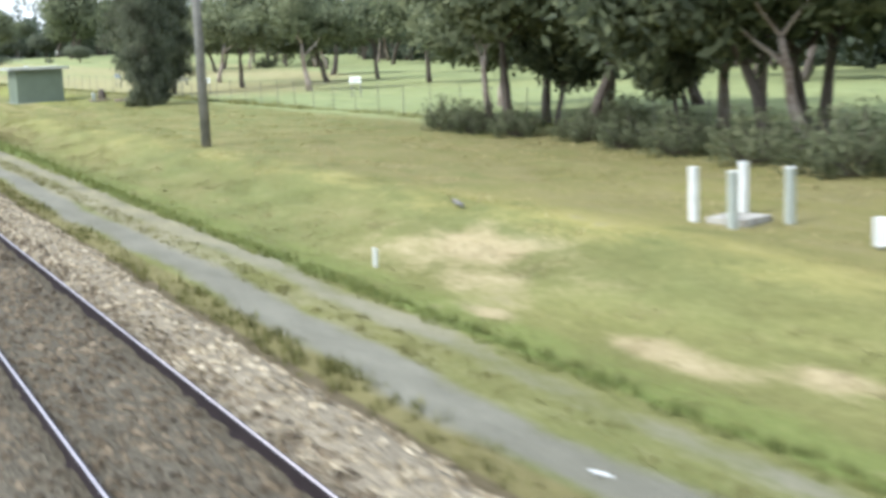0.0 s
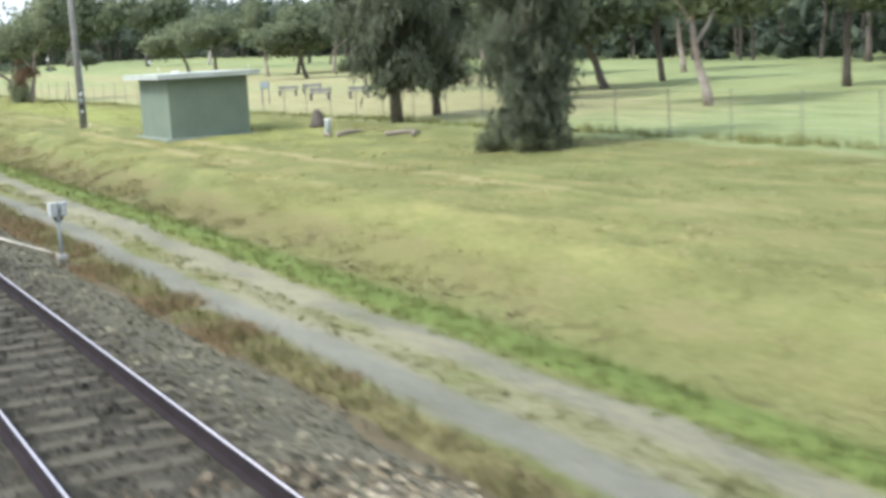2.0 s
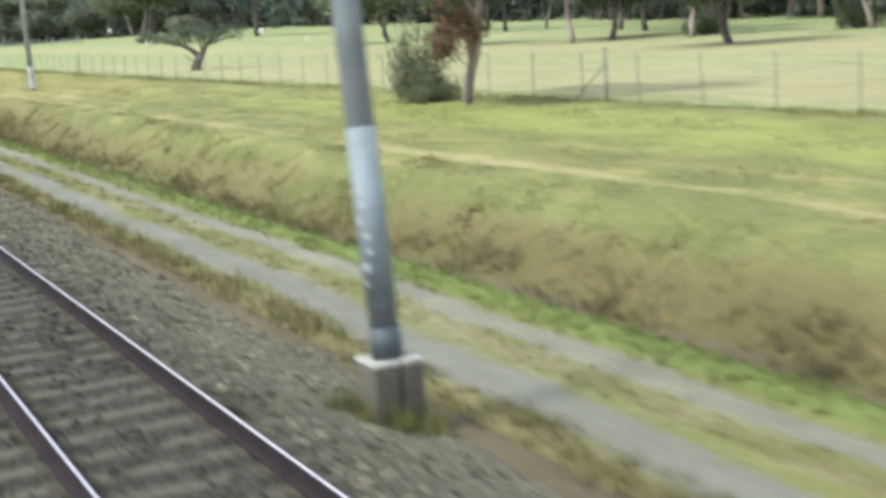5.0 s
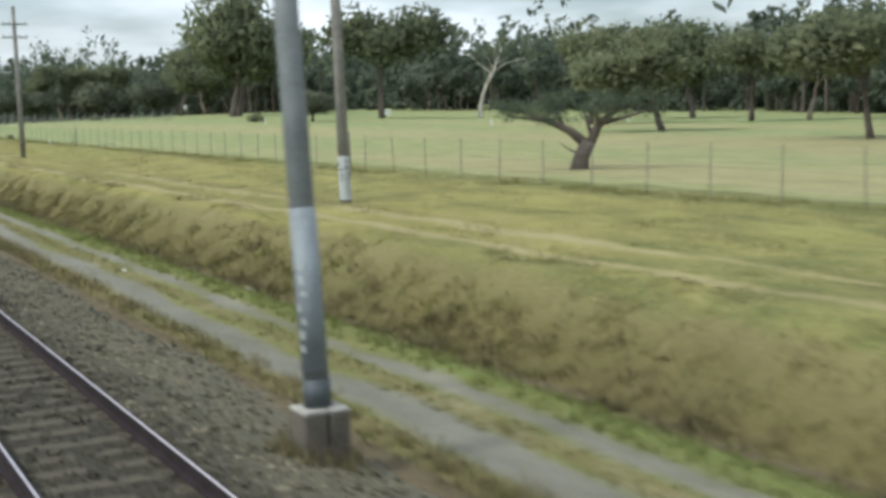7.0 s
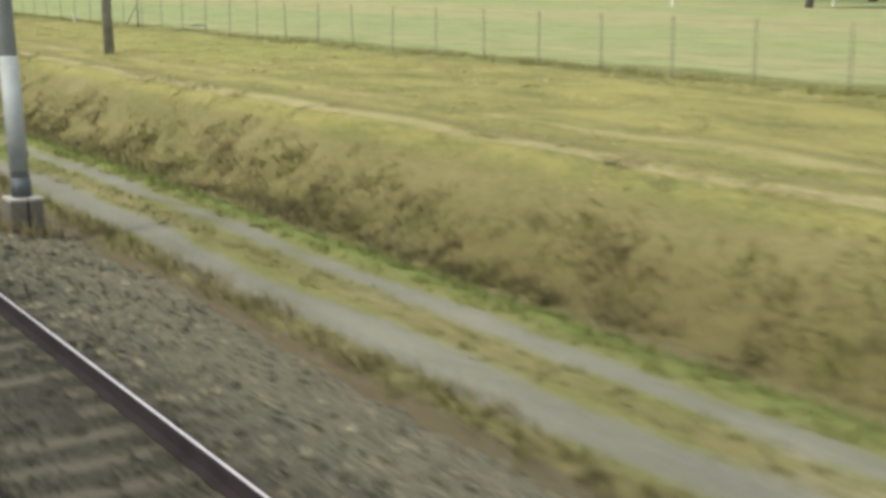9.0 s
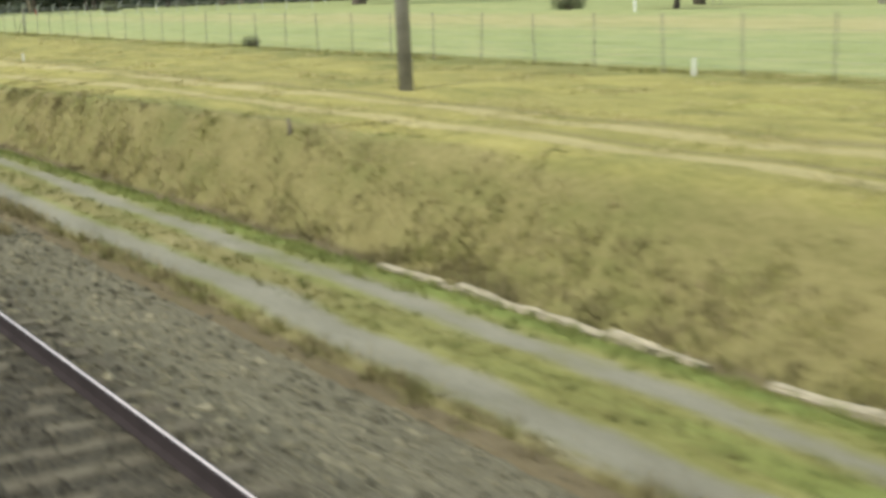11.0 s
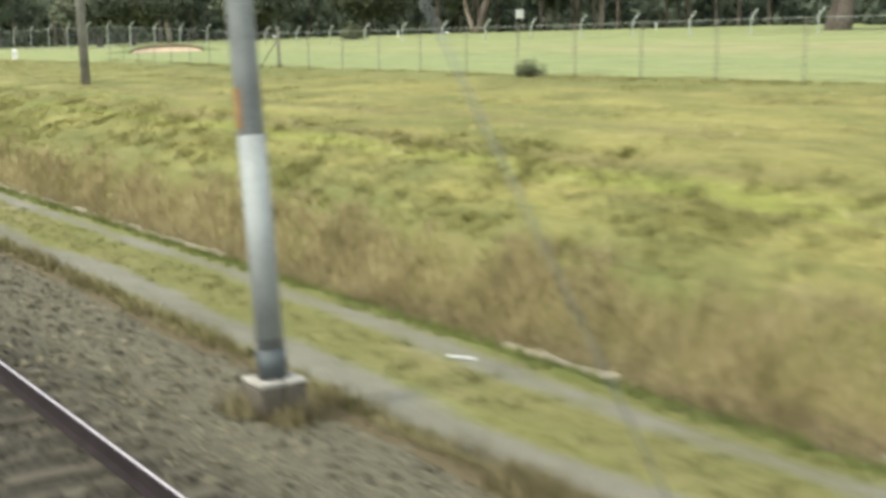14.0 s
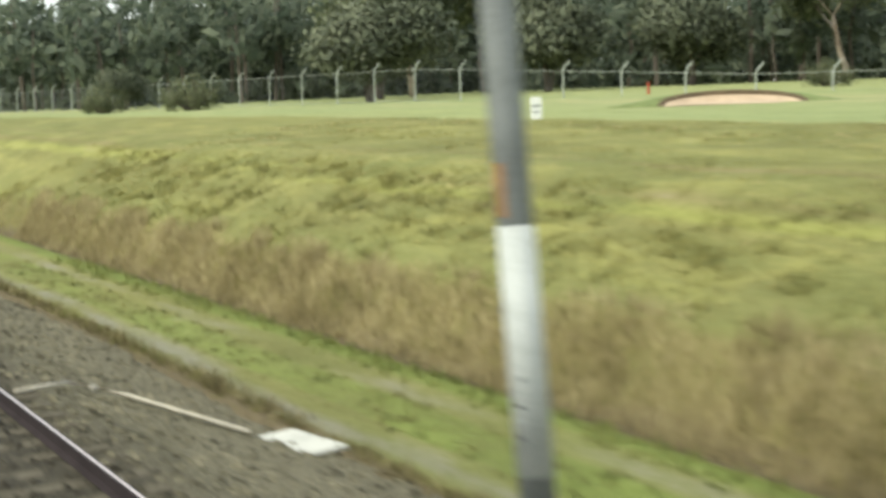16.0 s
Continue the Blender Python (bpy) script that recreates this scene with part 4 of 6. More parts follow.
def machine_box():
    t = thing("trackside_machine", 4.02, 102.42, "dark blue-grey trackside machine with flat lid", "machine", "", 0, 0, -0.24)
    part("body", box(B(), (0, 0, 0.11), (0.30, 1.2, 0.20), 0.02), plain_dark, t)
    part("lid", box(B(), (0, 0, 0.235), (0.33, 1.25, 0.035), 0.012), SLATE, t, "slate blue flat lid")
    part("motor_end", tube(B(), [(0, 0.68, 0.1), (0, 0.9, 0.1)], [0.09, 0.08], 12), GREYBOX, t, "", True)
    part("motor_cover", box(B(), (-0.02, 0.66, 0.07), (0.36, 0.18, 0.16), 0.03), GREYBOX, t, "pale worn motor cover")
    part("base_frame", box(B(), (0, 0, 0.0), (0.40, 1.3, 0.05), 0.008), BLACK, t, "dark base frame")
    part("rod", tube(B(), [(-0.1, 0.4, 0.06), (-0.75, 0.42, 0.06)], [0.02, 0.02], 8), RAIL_SIDE, t, "", True)


machine_box()


LIDWHITE = plain("bleached_lid", (0.50, 0.50, 0.45), 0.75, 5, 0.85, 0, 0.003)


def pit_lid(x, y, sx, sy, rz, label):
    t = thing("pit_lid", x, y, label, "pit lid", "cable pit lids", rz, 0, float(land(x, y)) + 0.02)
    part("pit", box(B(), (0, 0, -0.02), (sx * 0.9, sy * 0.9, 0.22), 0.01), CONCRETE, t)
    part("lid", box(B(), (0, 0, 0.12), (sx, sy, 0.06), 0.02), LIDWHITE, t, "bleached concrete lid")


pit_lid(6.15, 418.5, 0.85, 1.15, 10, "bleached white concrete cable pit lid on the verge")


def guy_anchor():
    """A rounded concrete block with the stay wire that it holds."""
    t = thing("guy_anchor", 6.3, 355.5, "bleached rounded concrete anchor block with a stay wire", "anchor block", "", -6, 0, -0.70)
    bm = B()
    rings = [(0.30, -0.1), (0.36, 0.05), (0.37, 0.10), (0.33, 0.15), (0.18, 0.19), (0.05, 0.20)]
    vs = [[bm.verts.new((0.85 * r * math.cos(0.3927 * k) * (1 + 0.06 * math.sin(3 * k)), 1.1 * r * math.sin(0.3927 * k) * (1 + 0.05 * math.cos(2 * k)), z)) for k in range(16)] for r, z in rings]
    for a, b in zip(vs, vs[1:]):
        for k in range(16):
            bm.faces.new((a[k], a[(k + 1) % 16], b[(k + 1) % 16], b[k]))
    bm.faces.new(vs[-1])
    part("block", bm, CONCRETE, t, "", True)
    top = t.matrix_basis.inverted() @ Vector((5.72, 362.2, 8.15))
    part("eye_bolt", tube(B(), [(0, 0, 0.12), Vector((0, 0, 0.12)).lerp(top, 0.05)], [0.022, 0.022], 8), GALV, t, "", True)
    part("stay_wire", tube(B(), [Vector((0, 0, 0.12)).lerp(top, 0.05), top], [0.012, 0.012], 6), GALV, t, "thin steel stay wire", True)


guy_anchor()


# ---- white posts and panel ----
def white_posts():
    for x, y, m in ((14.46, 19.26, WHITE), (15.71, 19.4, WHITE), (15.64, 18.04, PALEPOST), (14.49, 18.19, PALEPOST)):
        t = thing("marker_post", x, y, "white painted square post round a concrete slab" if m is WHITE else "pale grey weathered square post round a concrete slab", "post", "posts round the slab")
        part("shaft", box(B(), (0, 0, 0.47), (0.13, 0.13, 1.0), 0.008), m, t)
        part("cap", box(B(), (0, 0, 0.98), (0.15, 0.15, 0.025), 0.006), WHITE, t, "white cap")
    t = thing("concrete_slab", 15.08, 18.75, "small square concrete slab between white posts", "slab", "", 20)
    part("slab", box(B(), (0, 0, 0.03), (0.85, 0.85, 0.14), 0.015), CONCRETE, t)
    t = thing("low_sign", 14.95, 14.6, "low white painted sign standing in dry grass", "sign", "", -38)
    part("board", box(B(), (0, 0, 0.28), (1.0, 0.06, 0.46), 0.01), WHITE, t)
    for x in (-0.4, 0.4):
        part("leg", box(B(), (x, 0.04, 0.05), (0.06, 0.05, 0.35), 0.005), GALV, t)


BLUECLOTH = plain("pale_blue_sheet", (0.42, 0.52, 0.62), 0.8, 4, 0.8, 0, 0.004)
PALEPOST = plain("pale_post_paint", (0.42, 0.45, 0.40), 0.8, 5, 0.8, 0, 0.002)
white_posts()
t = thing("white_stub", 9.55, 22.55, "short white marker stub in the grass", "marker", "lineside markers")
part("stub", box(B(), (0, 0, 0.15), (0.07, 0.07, 0.42), 0.01), WHITE, t)
for x, y, hgt in ((15.4, 331.2, 0.28), (22.0, 295.2, 0.4), (15.6, 120.6, 0.06)):
    t = thing("white_marker", x, y, "small white marker peg in the grass", "marker", "lineside markers")
    part("peg", box(B(), (0, 0, hgt / 2), (0.07, 0.05, hgt + 0.1), 0.01), WHITE, t)
t = thing("old_stump", 11.6, 296, "short dark post stump on the bank crest", "stump")
part("stump", tube(B(), [(0, 0, -0.1), (0.02, 0, 0.15), (0, 0.02, 0.34)], [0.05, 0.04, 0.035], 8), BARK, t, "", True)
t = thing("concrete_pillar", 20.1, 99.6, "pale green-white concrete pillar beside tree litter", "pillar")
part("pillar", tube(B(), [(0, 0, -0.05), (0, 0, 0.58), (0, 0, 0.62)], [0.135, 0.125, 0.10], 14), PALEPOST, t, "", True)
part("pillar_cap", tube(B(), [(0, 0, 0.6), (0, 0, 0.66)], [0.14, 0.13], 14), WHITE, t, "", True)
t = thing("tree_stump", 21.7, 104.5, "grey weathered broken tree stump", "stump")
part("stump", tube(B(), [(0, 0, -0.1), (0.03, 0, 0.25), (0.0, 0.05, 0.55), (-0.05, 0, 0.7)], [0.42, 0.30, 0.24, 0.12], 9), BARK, t, "", True)
for x, y, a, ln in ((20.6, 98.6, 30, 1.6), (21.4, 95.6, -20, 1.3), (21.6, 94.9, 50, 1.0), (19.8, 99.0, 80, 0.9)):
    t = thing("fallen_log", x, y, "pinkish grey fallen branch lying in the grass", "log", "fallen branches", a)
    part("branch", tube(B(), [(-ln / 2, 0, 0.08), (0, 0.08, 0.12), (ln / 2, -0.03, 0.1)], [0.09, 0.08, 0.04], 7), PALEBARK, t, "", True)
    part("twig", tube(B(), [(0, 0.08, 0.12), (ln * 0.2, 0.25, 0.3)], [0.03, 0.012], 6), PALEBARK, t, "", True)


def scrap(x, y, w, l, rz, mat, label):
    t = thing("litter_scrap", x, y, label, "litter", "litter", rz)
    bm = box(B(), (0, 0, 0.03), (w, l, 0.02), 0.004)
    for v in bm.verts:
        v.co.z += 0.03 * math.sin(9 * v.co.y + 5 * v.co.x)
    part("scrap", bm, mat, t)


scrap(8.05, 208.6, 0.08, 0.12, 40, WHITE, "crumpled white paper scrap on the service road")
scrap(8.87, 362.6, 0.06, 0.35, 70, WHITE, "pale broken stick lying on the service road")
scrap(6.4, 9.96, 0.05, 0.2, 60, WHITE, "pale scrap on the service road gravel")
scrap(9.17, 406.6, 0.08, 0.16, 30, WHITE, "small white scrap beside the ditch")
scrap(4.5, 308.8, 0.2, 0.32, 20, PIPE, "tan stone slab lying on the ballast")
scrap(25.4, 285.6, 0.5, 0.9, 30, BLUECLOTH, "pale blue sheet snagged at the fence foot")
for x, y, a, ln in ((12.5, 24.9, 75, 1.0),):
    t = thing("fallen_log", x, y, "grey fallen branch lying in the grass", "log", "fallen branches", a)
    part("branch", tube(B(), [(-ln / 2, 0, 0.05), (0, 0.05, 0.08), (ln / 2, -0.03, 0.06)], [0.05, 0.05, 0.03], 7), WOOD, t, "", True)


# ---- golf course furniture ----
def notice_board(x, y, w, h, z, rz, legs=True, board=None, label="white notice board on two legs beside the fairway"):
    t = thing("notice_board", x, y, label, "sign", "course signs", rz)
    b = part("board", box(B(), (0, 0, z), (w, 0.05, h), 0.01), board or WHITE, t)
    part("writing_bar", box(B(), (0, -0.028, z + h * 0.12), (w * 0.7, 0.006, h * 0.12)), GREYBOX, b)
    part("writing_bar", box(B(), (0, -0.028, z - h * 0.15), (w * 0.5, 0.006, h * 0.1)), GREYBOX, b)
    if legs:
        for s in (-0.4, 0.4):
            part("leg", box(B(), (w * s, 0.04, z / 2), (0.06, 0.05, z + 0.2), 0.006), WOOD, t)


notice_board(32.9, 79.7, 0.95, 0.42, 1.12, -62)
notice_board(82, 461.9, 0.85, 0.9, 1.9, -44, board=GREYLID, label="white and green course sign on legs by the woods")
notice_board(23.6, 438.2, 0.34, 0.72, 0.34, -30, False, label="small white marker panel beyond the rail reserve")
notice_board(28.6, 129.6, 0.62, 0.45, 1.15, -48, board=SLATE, label="dark slate course notice board on two legs")
notice_board(28.8, 99.6, 0.55, 0.4, 1.05, -55, label="small white course notice board on two legs")
notice_board(85.4, 361, 0.9, 0.8, 1.0, -28)


def picnic_seat(x, y, rz):
    t = thing("park_seat", x, y, "grey weathered wooden seat on the course", "seat", "course seats", rz)
    part("seat_board", box(B(), (0, 0, 0.42), (1.5, 0.4, 0.05), 0.01), WOOD, t)
    part("back_board", box(B(), (0, 0.2, 0.62), (1.5, 0.05, 0.2), 0.01), WOOD, t, "weathered back board")
    for x2 in (-0.6, 0.6):
        part("leg", box(B(), (x2, 0.05, 0.2), (0.08, 0.36, 0.5), 0.01), WOOD, t)
        part("upright", box(B(), (x2, 0.22, 0.5), (0.07, 0.05, 0.5), 0.008), WOOD, t)


picnic_seat(34.0, 139.7, -42)
picnic_seat(36.6, 141.6, -40)
picnic_seat(32.4, 130.0, -45)
picnic_seat(34.6, 128.8, -45)


PEGS = ((70, 300, WHITE), (96, 350, WHITE), (88, 300, WHITE), (58, 340, WHITE), (53, 468, RED), (72, 470, WHITE), (92, 452, WHITE))


def course_peg(x, y, m, h=0.7):
    t = thing("course_marker", x, y, "small white course marker post" if m is WHITE else "small red course marker post", "marker", "course markers")
    part("peg", box(B(), (0, 0, h / 2), (0.12, 0.12, h + 0.1), 0.015), m, t)


for x, y, m in PEGS:
    course_peg(x, y, m)


def bunker(x, y, sx, sy, rz):
    """A sand face under an overhanging dark lip, cut into a low grass mound."""
    t = thing("sand_bunker", x, y, "pinkish sand bunker under a dark grassy lip", "bunker", "sand bunkers", rz)
    n = 32

    def arc(rr, z, dy=0.0, p=0.8):
        return [(sx * rr * math.cos(3.1416 * k / n), dy + sy * rr * math.sin(3.1416 * k / n) * (1 + 0.08 * math.sin(7 * k / n * 3.1416)), z * max(0.0, math.sin(math.pi * k / n)) ** p - 0.06) for k in range(n + 1)]

    def sheet(rows):
        bm = B()
        vs = [[bm.verts.new(p) for p in r] for r in rows]
        for a, b in zip(vs, vs[1:]):
            for k in range(n):
                bm.faces.new((a[k], b[k], b[k + 1], a[k + 1]))
        bmesh.ops.recalc_face_normals(bm, faces=bm.faces)
        return bm

    front = [(p[0], -0.35 * p[1] - 0.3, -0.02) for p in arc(0.98, 0)]
    part("sand", sheet([front, arc(0.55, 0.10), arc(0.93, 0.26), arc(0.99, 0.42)]), SAND, t, "", True)
    part("cut_lip", sheet([arc(0.985, 0.34), arc(0.965, 0.44), arc(1.0, 0.56), arc(1.06, 0.58)]), CUTLIP, t, "dark overhanging turf edge", True)
    part("grass_mound", sheet([arc(1.05, 0.575), arc(1.3, 0.5, 0, 0.7), arc(1.8, 0.1, 0, 0.7)]), LIP, t, "green mound behind", True)


LIP = plain("mown_lip", (0.17, 0.21, 0.075), 0.6, 3, 0.95, 0, 0.02)
CUTLIP = plain("cut_turf", (0.115, 0.085, 0.05), 0.6, 5, 0.95, 0, 0.02)
bunker(35.6, 442.2, 2.7, 1.3, -38)


# ---- wire fence ----
FENCE = [(26.0, 30), (25.6, 56), (24.4, 110), (22.6, 165), (21.9, 226), (22.6, 290), (22.8, 360), (23.3, 395), (25.0, 425)]


def wire_fence():
    t = tagged(new("wire_fence"), "thin steel picket and wire fence along the paddock edge", "fence")
    fy, fx = np.array([p[1] for p in FENCE], float), np.array([p[0] for p in FENCE], float)
    bm = box(B(), (0, 0, 0.7), (0.024, 0.024, 1.6), 0.0)
    me = bpy.data.meshes.new("post")
    bm.to_mesh(me)
    bm.free()
    me.materials.append(FENCEPOST)
    rng = np.random.default_rng(4)
    ys = np.arange(31, 424, 2.8)
    for y in ys:
        p = new("post", me)
        p.parent = t
        p.matrix_basis = Matrix.Translation(at(np.interp(y, fy, fx), y)) @ Matrix.Rotation(rng.normal(0, 0.025), 4, "X") @ Matrix.Rotation(rng.normal(0, 0.02), 4, "Y")
    for z in (0.2, 0.4, 0.6, 0.85, 1.1, 1.4):
        bm = B()
        tube(bm, [at(np.interp(y, fy, fx), y, z) for y in ys], [0.0035] * len(ys), 4, False)
        part("wire", bm, WIRE, t)
    for y in (92.0, 158.6, 225.8, 286.4, 359.0, 398):
        x = float(np.interp(y, fy, fx))
        b = at(x, y)
        s = part("strainer_post", tube(B(), [b + Vector((0, 0, -0.2)), b + Vector((0, 0, 1.65))], [0.045, 0.042], 8), FENCEPOST, t, "", True)
        part("strut", tube(B(), [b + Vector((0, 0, 1.15)), at(x, y + 1.7, 0.05)], [0.024, 0.024], 7), FENCEPOST, s, "diagonal strut", True)


FENCEPOST = plain("weathered_picket", (0.23, 0.22, 0.18), 0.6, 6, 0.9, 0.1, 0.002)
wire_fence()


def security_fence():
    t = tagged(new("security_fence"), "galvanised chain-link fence with cranked post tops before the woods", "fence")
    line = np.array([(60, 392), (56, 420), (50, 455), (45, 482), (40, 515), (33, 560), (27, 610)], float)
    cum = np.concatenate([[0], np.cumsum(np.linalg.norm(np.diff(line, axis=0), axis=1))])
    n = int(cum[-1] / 4.6)
    P = [(float(np.interp(k * 4.6, cum, line[:, 0])), float(np.interp(k * 4.6, cum, line[:, 1]))) for k in range(n)]
    sink = lambda y: float(np.interp(y, [455, 482], [-1.25, 0]))
    bm = tube(B(), [(0, 0, -0.2), (0, 0, 2.25), (0.1, -0.05, 2.45), (0.36, -0.2, 2.8)], [0.055, 0.05, 0.05, 0.04], 8)
    me = bpy.data.meshes.new("post")
    bm.to_mesh(me)
    bm.free()
    me.materials.append(PALEPOST)
    for x, y in P:
        p = new("post", me)
        p.parent = t
        p.location = at(x, y, sink(y))
    for z in (0.1, 2.2):
        part("rail_wire", tube(B(), [at(x, y, z + sink(y)) for x, y in P], [0.016] * len(P), 5, False), PALEPOST, t)
    # netting: crossing slanted wires in one mesh
    V, F = [], []
    for (x0, y0), (x1, y1) in zip(P, P[1:]):
        a, b = np.array(at(x0, y0, sink(y0))), np.array(at(x1, y1, sink(y1)))
        for k in range(30):
            for s in (0, 1):
                u0, u1 = k / 30, (k + (9 if s else -9)) / 30
                u1 = min(max(u1, 0), 1)
                p, q = a + (b - a) * u0, a + (b - a) * u1
                p, q = p + (0, 0, 0.1), q + (0, 0, 0.1 + 2.1 * abs(u1 - u0) / 0.3)
                w = np.array([0.006, 0.006, 0])
                i = len(V)
                V += [p - w, p + w, q + w, q - w]
                F.append((i, i + 1, i + 2, i + 3))
    ne = new("netting", mesh_of("netting", V, F, [WIRE]))
    ne.parent = t
    tagged(ne, "fine chain-link netting", "", "", "stuff")


security_fence()


def kerb_rubble(y0, y1, n, x):
    t = thing("drain_edge", x, (y0 + y1) / 2, "broken pale concrete edging along the ditch", "drain edge", "drain edging", 0, 0, 0.0)
    t.location.z = 0
    rng = np.random.default_rng(int(y0))
    me = []
    for k in range(4):
        bm = box(B(), (0, 0, 0), (0.17, 0.82, 0.11), 0.035)
        for v in bm.verts:
            v.co += Vector(rng.normal(0, 0.012, 3))
        m = bpy.data.meshes.new("slab_piece")
        bm.to_mesh(m)
        bm.free()
        m.materials.append(RUBBLE)
        me.append(m)
    for k in range(n):
        o = new("slab_piece", me[k % 4])
        o.parent = t
        y = y0 + (y1 - y0) * (k + rng.uniform(-0.2, 0.2)) / n
        xx = float(np.interp(y, KY, GRE)) + 0.1 + 0.05 * math.sin(y * 0.9) + rng.normal(0, 0.025)
        o.matrix_basis = Matrix.Translation((xx - x, y - (y0 + y1) / 2, float(land(xx, y)) + 0.03 + rng.normal(0, 0.02))) @ Euler(rng.normal(0, 0.05, 3)).to_matrix().to_4x4()


for y0, y1, n in ((269.5, 275.2, 10), (276.6, 281.2, 8), (282.6, 290, 12), (322, 323.2, 2), (355.8, 357.4, 2), (361.5, 363.6, 3), (373.5, 380, 11), (381.5, 398.5, 28), (400.3, 405, 8), (204, 205, 1)):
    kerb_rubble(y0, y1, n, 10.08)


def leaf_quads(c, a, b, n):
    """Four-cornered leaves at c with half axes a and b, shaded by the outward direction n of the crown they sit in."""
    n = n / (np.linalg.norm(n, axis=1)[:, None] + 1e-6)
    b = np.where((np.cross(b, a) * n).sum(1)[:, None] < 0, -b, b)
    return np.stack([c - a, c + b, c + a, c - b], 1).reshape(-1, 3), np.repeat(n, 4, 0)


def make_tree(seed, h, spread, bark, leaf, name="gum_tree", lean=0.0, low=0.35, clumps=50, leaves=68, size=0.152):
    """A tapered, forking trunk with limbs, and a crown of many small leaves in uneven clumps."""
    rng = np.random.default_rng(seed)
    t = tagged(new(name), "", "tree")
    bm = B()
    ends = []

    def limb(p, d, length, r, depth):
        pts, rad = [Vector(p)], [r]
        for k in range(4):
            d = (d + Vector(rng.normal(0, 0.13, 3)) + Vector((0, 0, 0.05))).normalized()
            pts.append(pts[-1] + d * length / 4)
            rad.append(r * (1 - 0.14 * (k + 1)))
        tube(bm, pts, rad, 8 if depth == 0 else 6 if depth == 1 else 5, depth == 0)
        if depth >= 2:
            ends.extend(pts[2:])
            return
        nb = int(rng.integers(3, 5)) if depth == 0 else int(rng.integers(2, 4))
        a0 = rng.uniform(0, 6.28)
        for k in range(nb):
            a = a0 + 6.28 * k / nb + rng.normal(0, 0.3)
            out = Vector((math.cos(a), math.sin(a), 0))
            nd = (d * rng.uniform(0.5, 0.9) + out * rng.uniform(0.5, 1.0) * spread).normalized()
            j = -1 if k < nb - 1 else -2
            limb(pts[j], nd, length * rng.uniform(0.55, 0.8), rad[j] * 0.68, depth + 1)

    limb((0, 0, -0.15), Vector((lean, 0, 1)), h * low, h * 0.016, 0)
    part("trunk", bm, bark, t, "", True)
    ends = np.array([list(e) for e in ends])
    pick = ends[rng.integers(0, len(ends), clumps)] + rng.normal(0, h * 0.03, (clumps, 3))
    rad = rng.uniform(0.05, 0.105, clumps) * h
    n = clumps * leaves
    dirs = rng.normal(0, 1, (n, 3))
    dirs /= np.linalg.norm(dirs, axis=1)[:, None]
    rr = rng.uniform(0.25, 1, n) ** 0.5
    c = np.repeat(pick, leaves, 0) + dirs * (np.repeat(rad, leaves) * rr)[:, None] * np.array([1.25, 1.25, 0.75])
    a = rng.normal(0, 1, (n, 3)) * np.array([1, 1, 0.5])
    a[:, 2] -= 0.7
    a /= np.linalg.norm(a, axis=1)[:, None]
    b = np.cross(a, rng.normal(0, 1, (n, 3)))
    b /= np.linalg.norm(b, axis=1)[:, None] + 1e-6
    s = size * h / 10 * rng.uniform(0.6, 1.4, n)[:, None]
    mid = c.mean(0) - np.array([0, 0, 0.12 * h])
    out = (c - mid) / (0.3 * h)
    v, vn = leaf_quads(c, a * s, b * s * 0.42, dirs * 0.8 + out + np.array([0, 0, 0.3]) + rng.normal(0, 0.25, (n, 3)))
    f = np.arange(4 * n).reshape(-1, 4)
    cr = new("crown", mesh_of("crown", v, f, [leaf], True, vn))
    cr.parent = t
    return t


def make_shrub(seed):
    """A ragged, wider than tall bush of thin stems and small leaves."""
    rng = np.random.default_rng(seed)
    t = tagged(new("shrub"), "", "shrub")
    bm = B()
    tips = []
    for k in range(26):
        a, r = rng.uniform(0, 6.28), rng.uniform(1.0, 8.0)
        h = rng.uniform(4.5, 10) * (1 - 0.06 * r)
        p = Vector((math.cos(a) * r, math.sin(a) * r, h))
        tube(bm, [(p.x * 0.15, p.y * 0.15, -0.3), (p.x * 0.6, p.y * 0.6, h * 0.55), p], [0.22, 0.14, 0.05], 5, False)
        tips += [p, p * 0.7, Vector((p.x * 0.85, p.y * 0.85, h * 0.35)), Vector((p.x, p.y, h * 0.6))]
    part("woody_base", bm, BARK, t, "", True)
    tips = np.array([list(p) for p in tips])
    m = 34
    n = len(tips) * m
    c = np.repeat(tips, m, 0) + rng.normal(0, 1, (n, 3)) * np.repeat(rng.uniform(0.5, 1.3, len(tips)), m)[:, None]
    c[:, 2] = np.maximum(c[:, 2], 0.2)
    a, b = rng.normal(0, 1, (n, 3)), rng.normal(0, 1, (n, 3))
    sz = rng.uniform(0.25, 0.6, (n, 1))
    a, b = a / np.linalg.norm(a, axis=1)[:, None] * sz, b / np.linalg.norm(b, axis=1)[:, None] * sz * 0.4
    v, vn = leaf_quads(c, a, b, (c - np.repeat(tips, m, 0)) * 0.6 + (c - np.array([0, 0, 2.0])) / 6 + rng.normal(0, 0.25, (n, 3)))
    cr = new("foliage", mesh_of("foliage", v, np.arange(4 * n).reshape(-1, 4), [SHRUBLEAF], True, vn))
    cr.parent = t
    return t


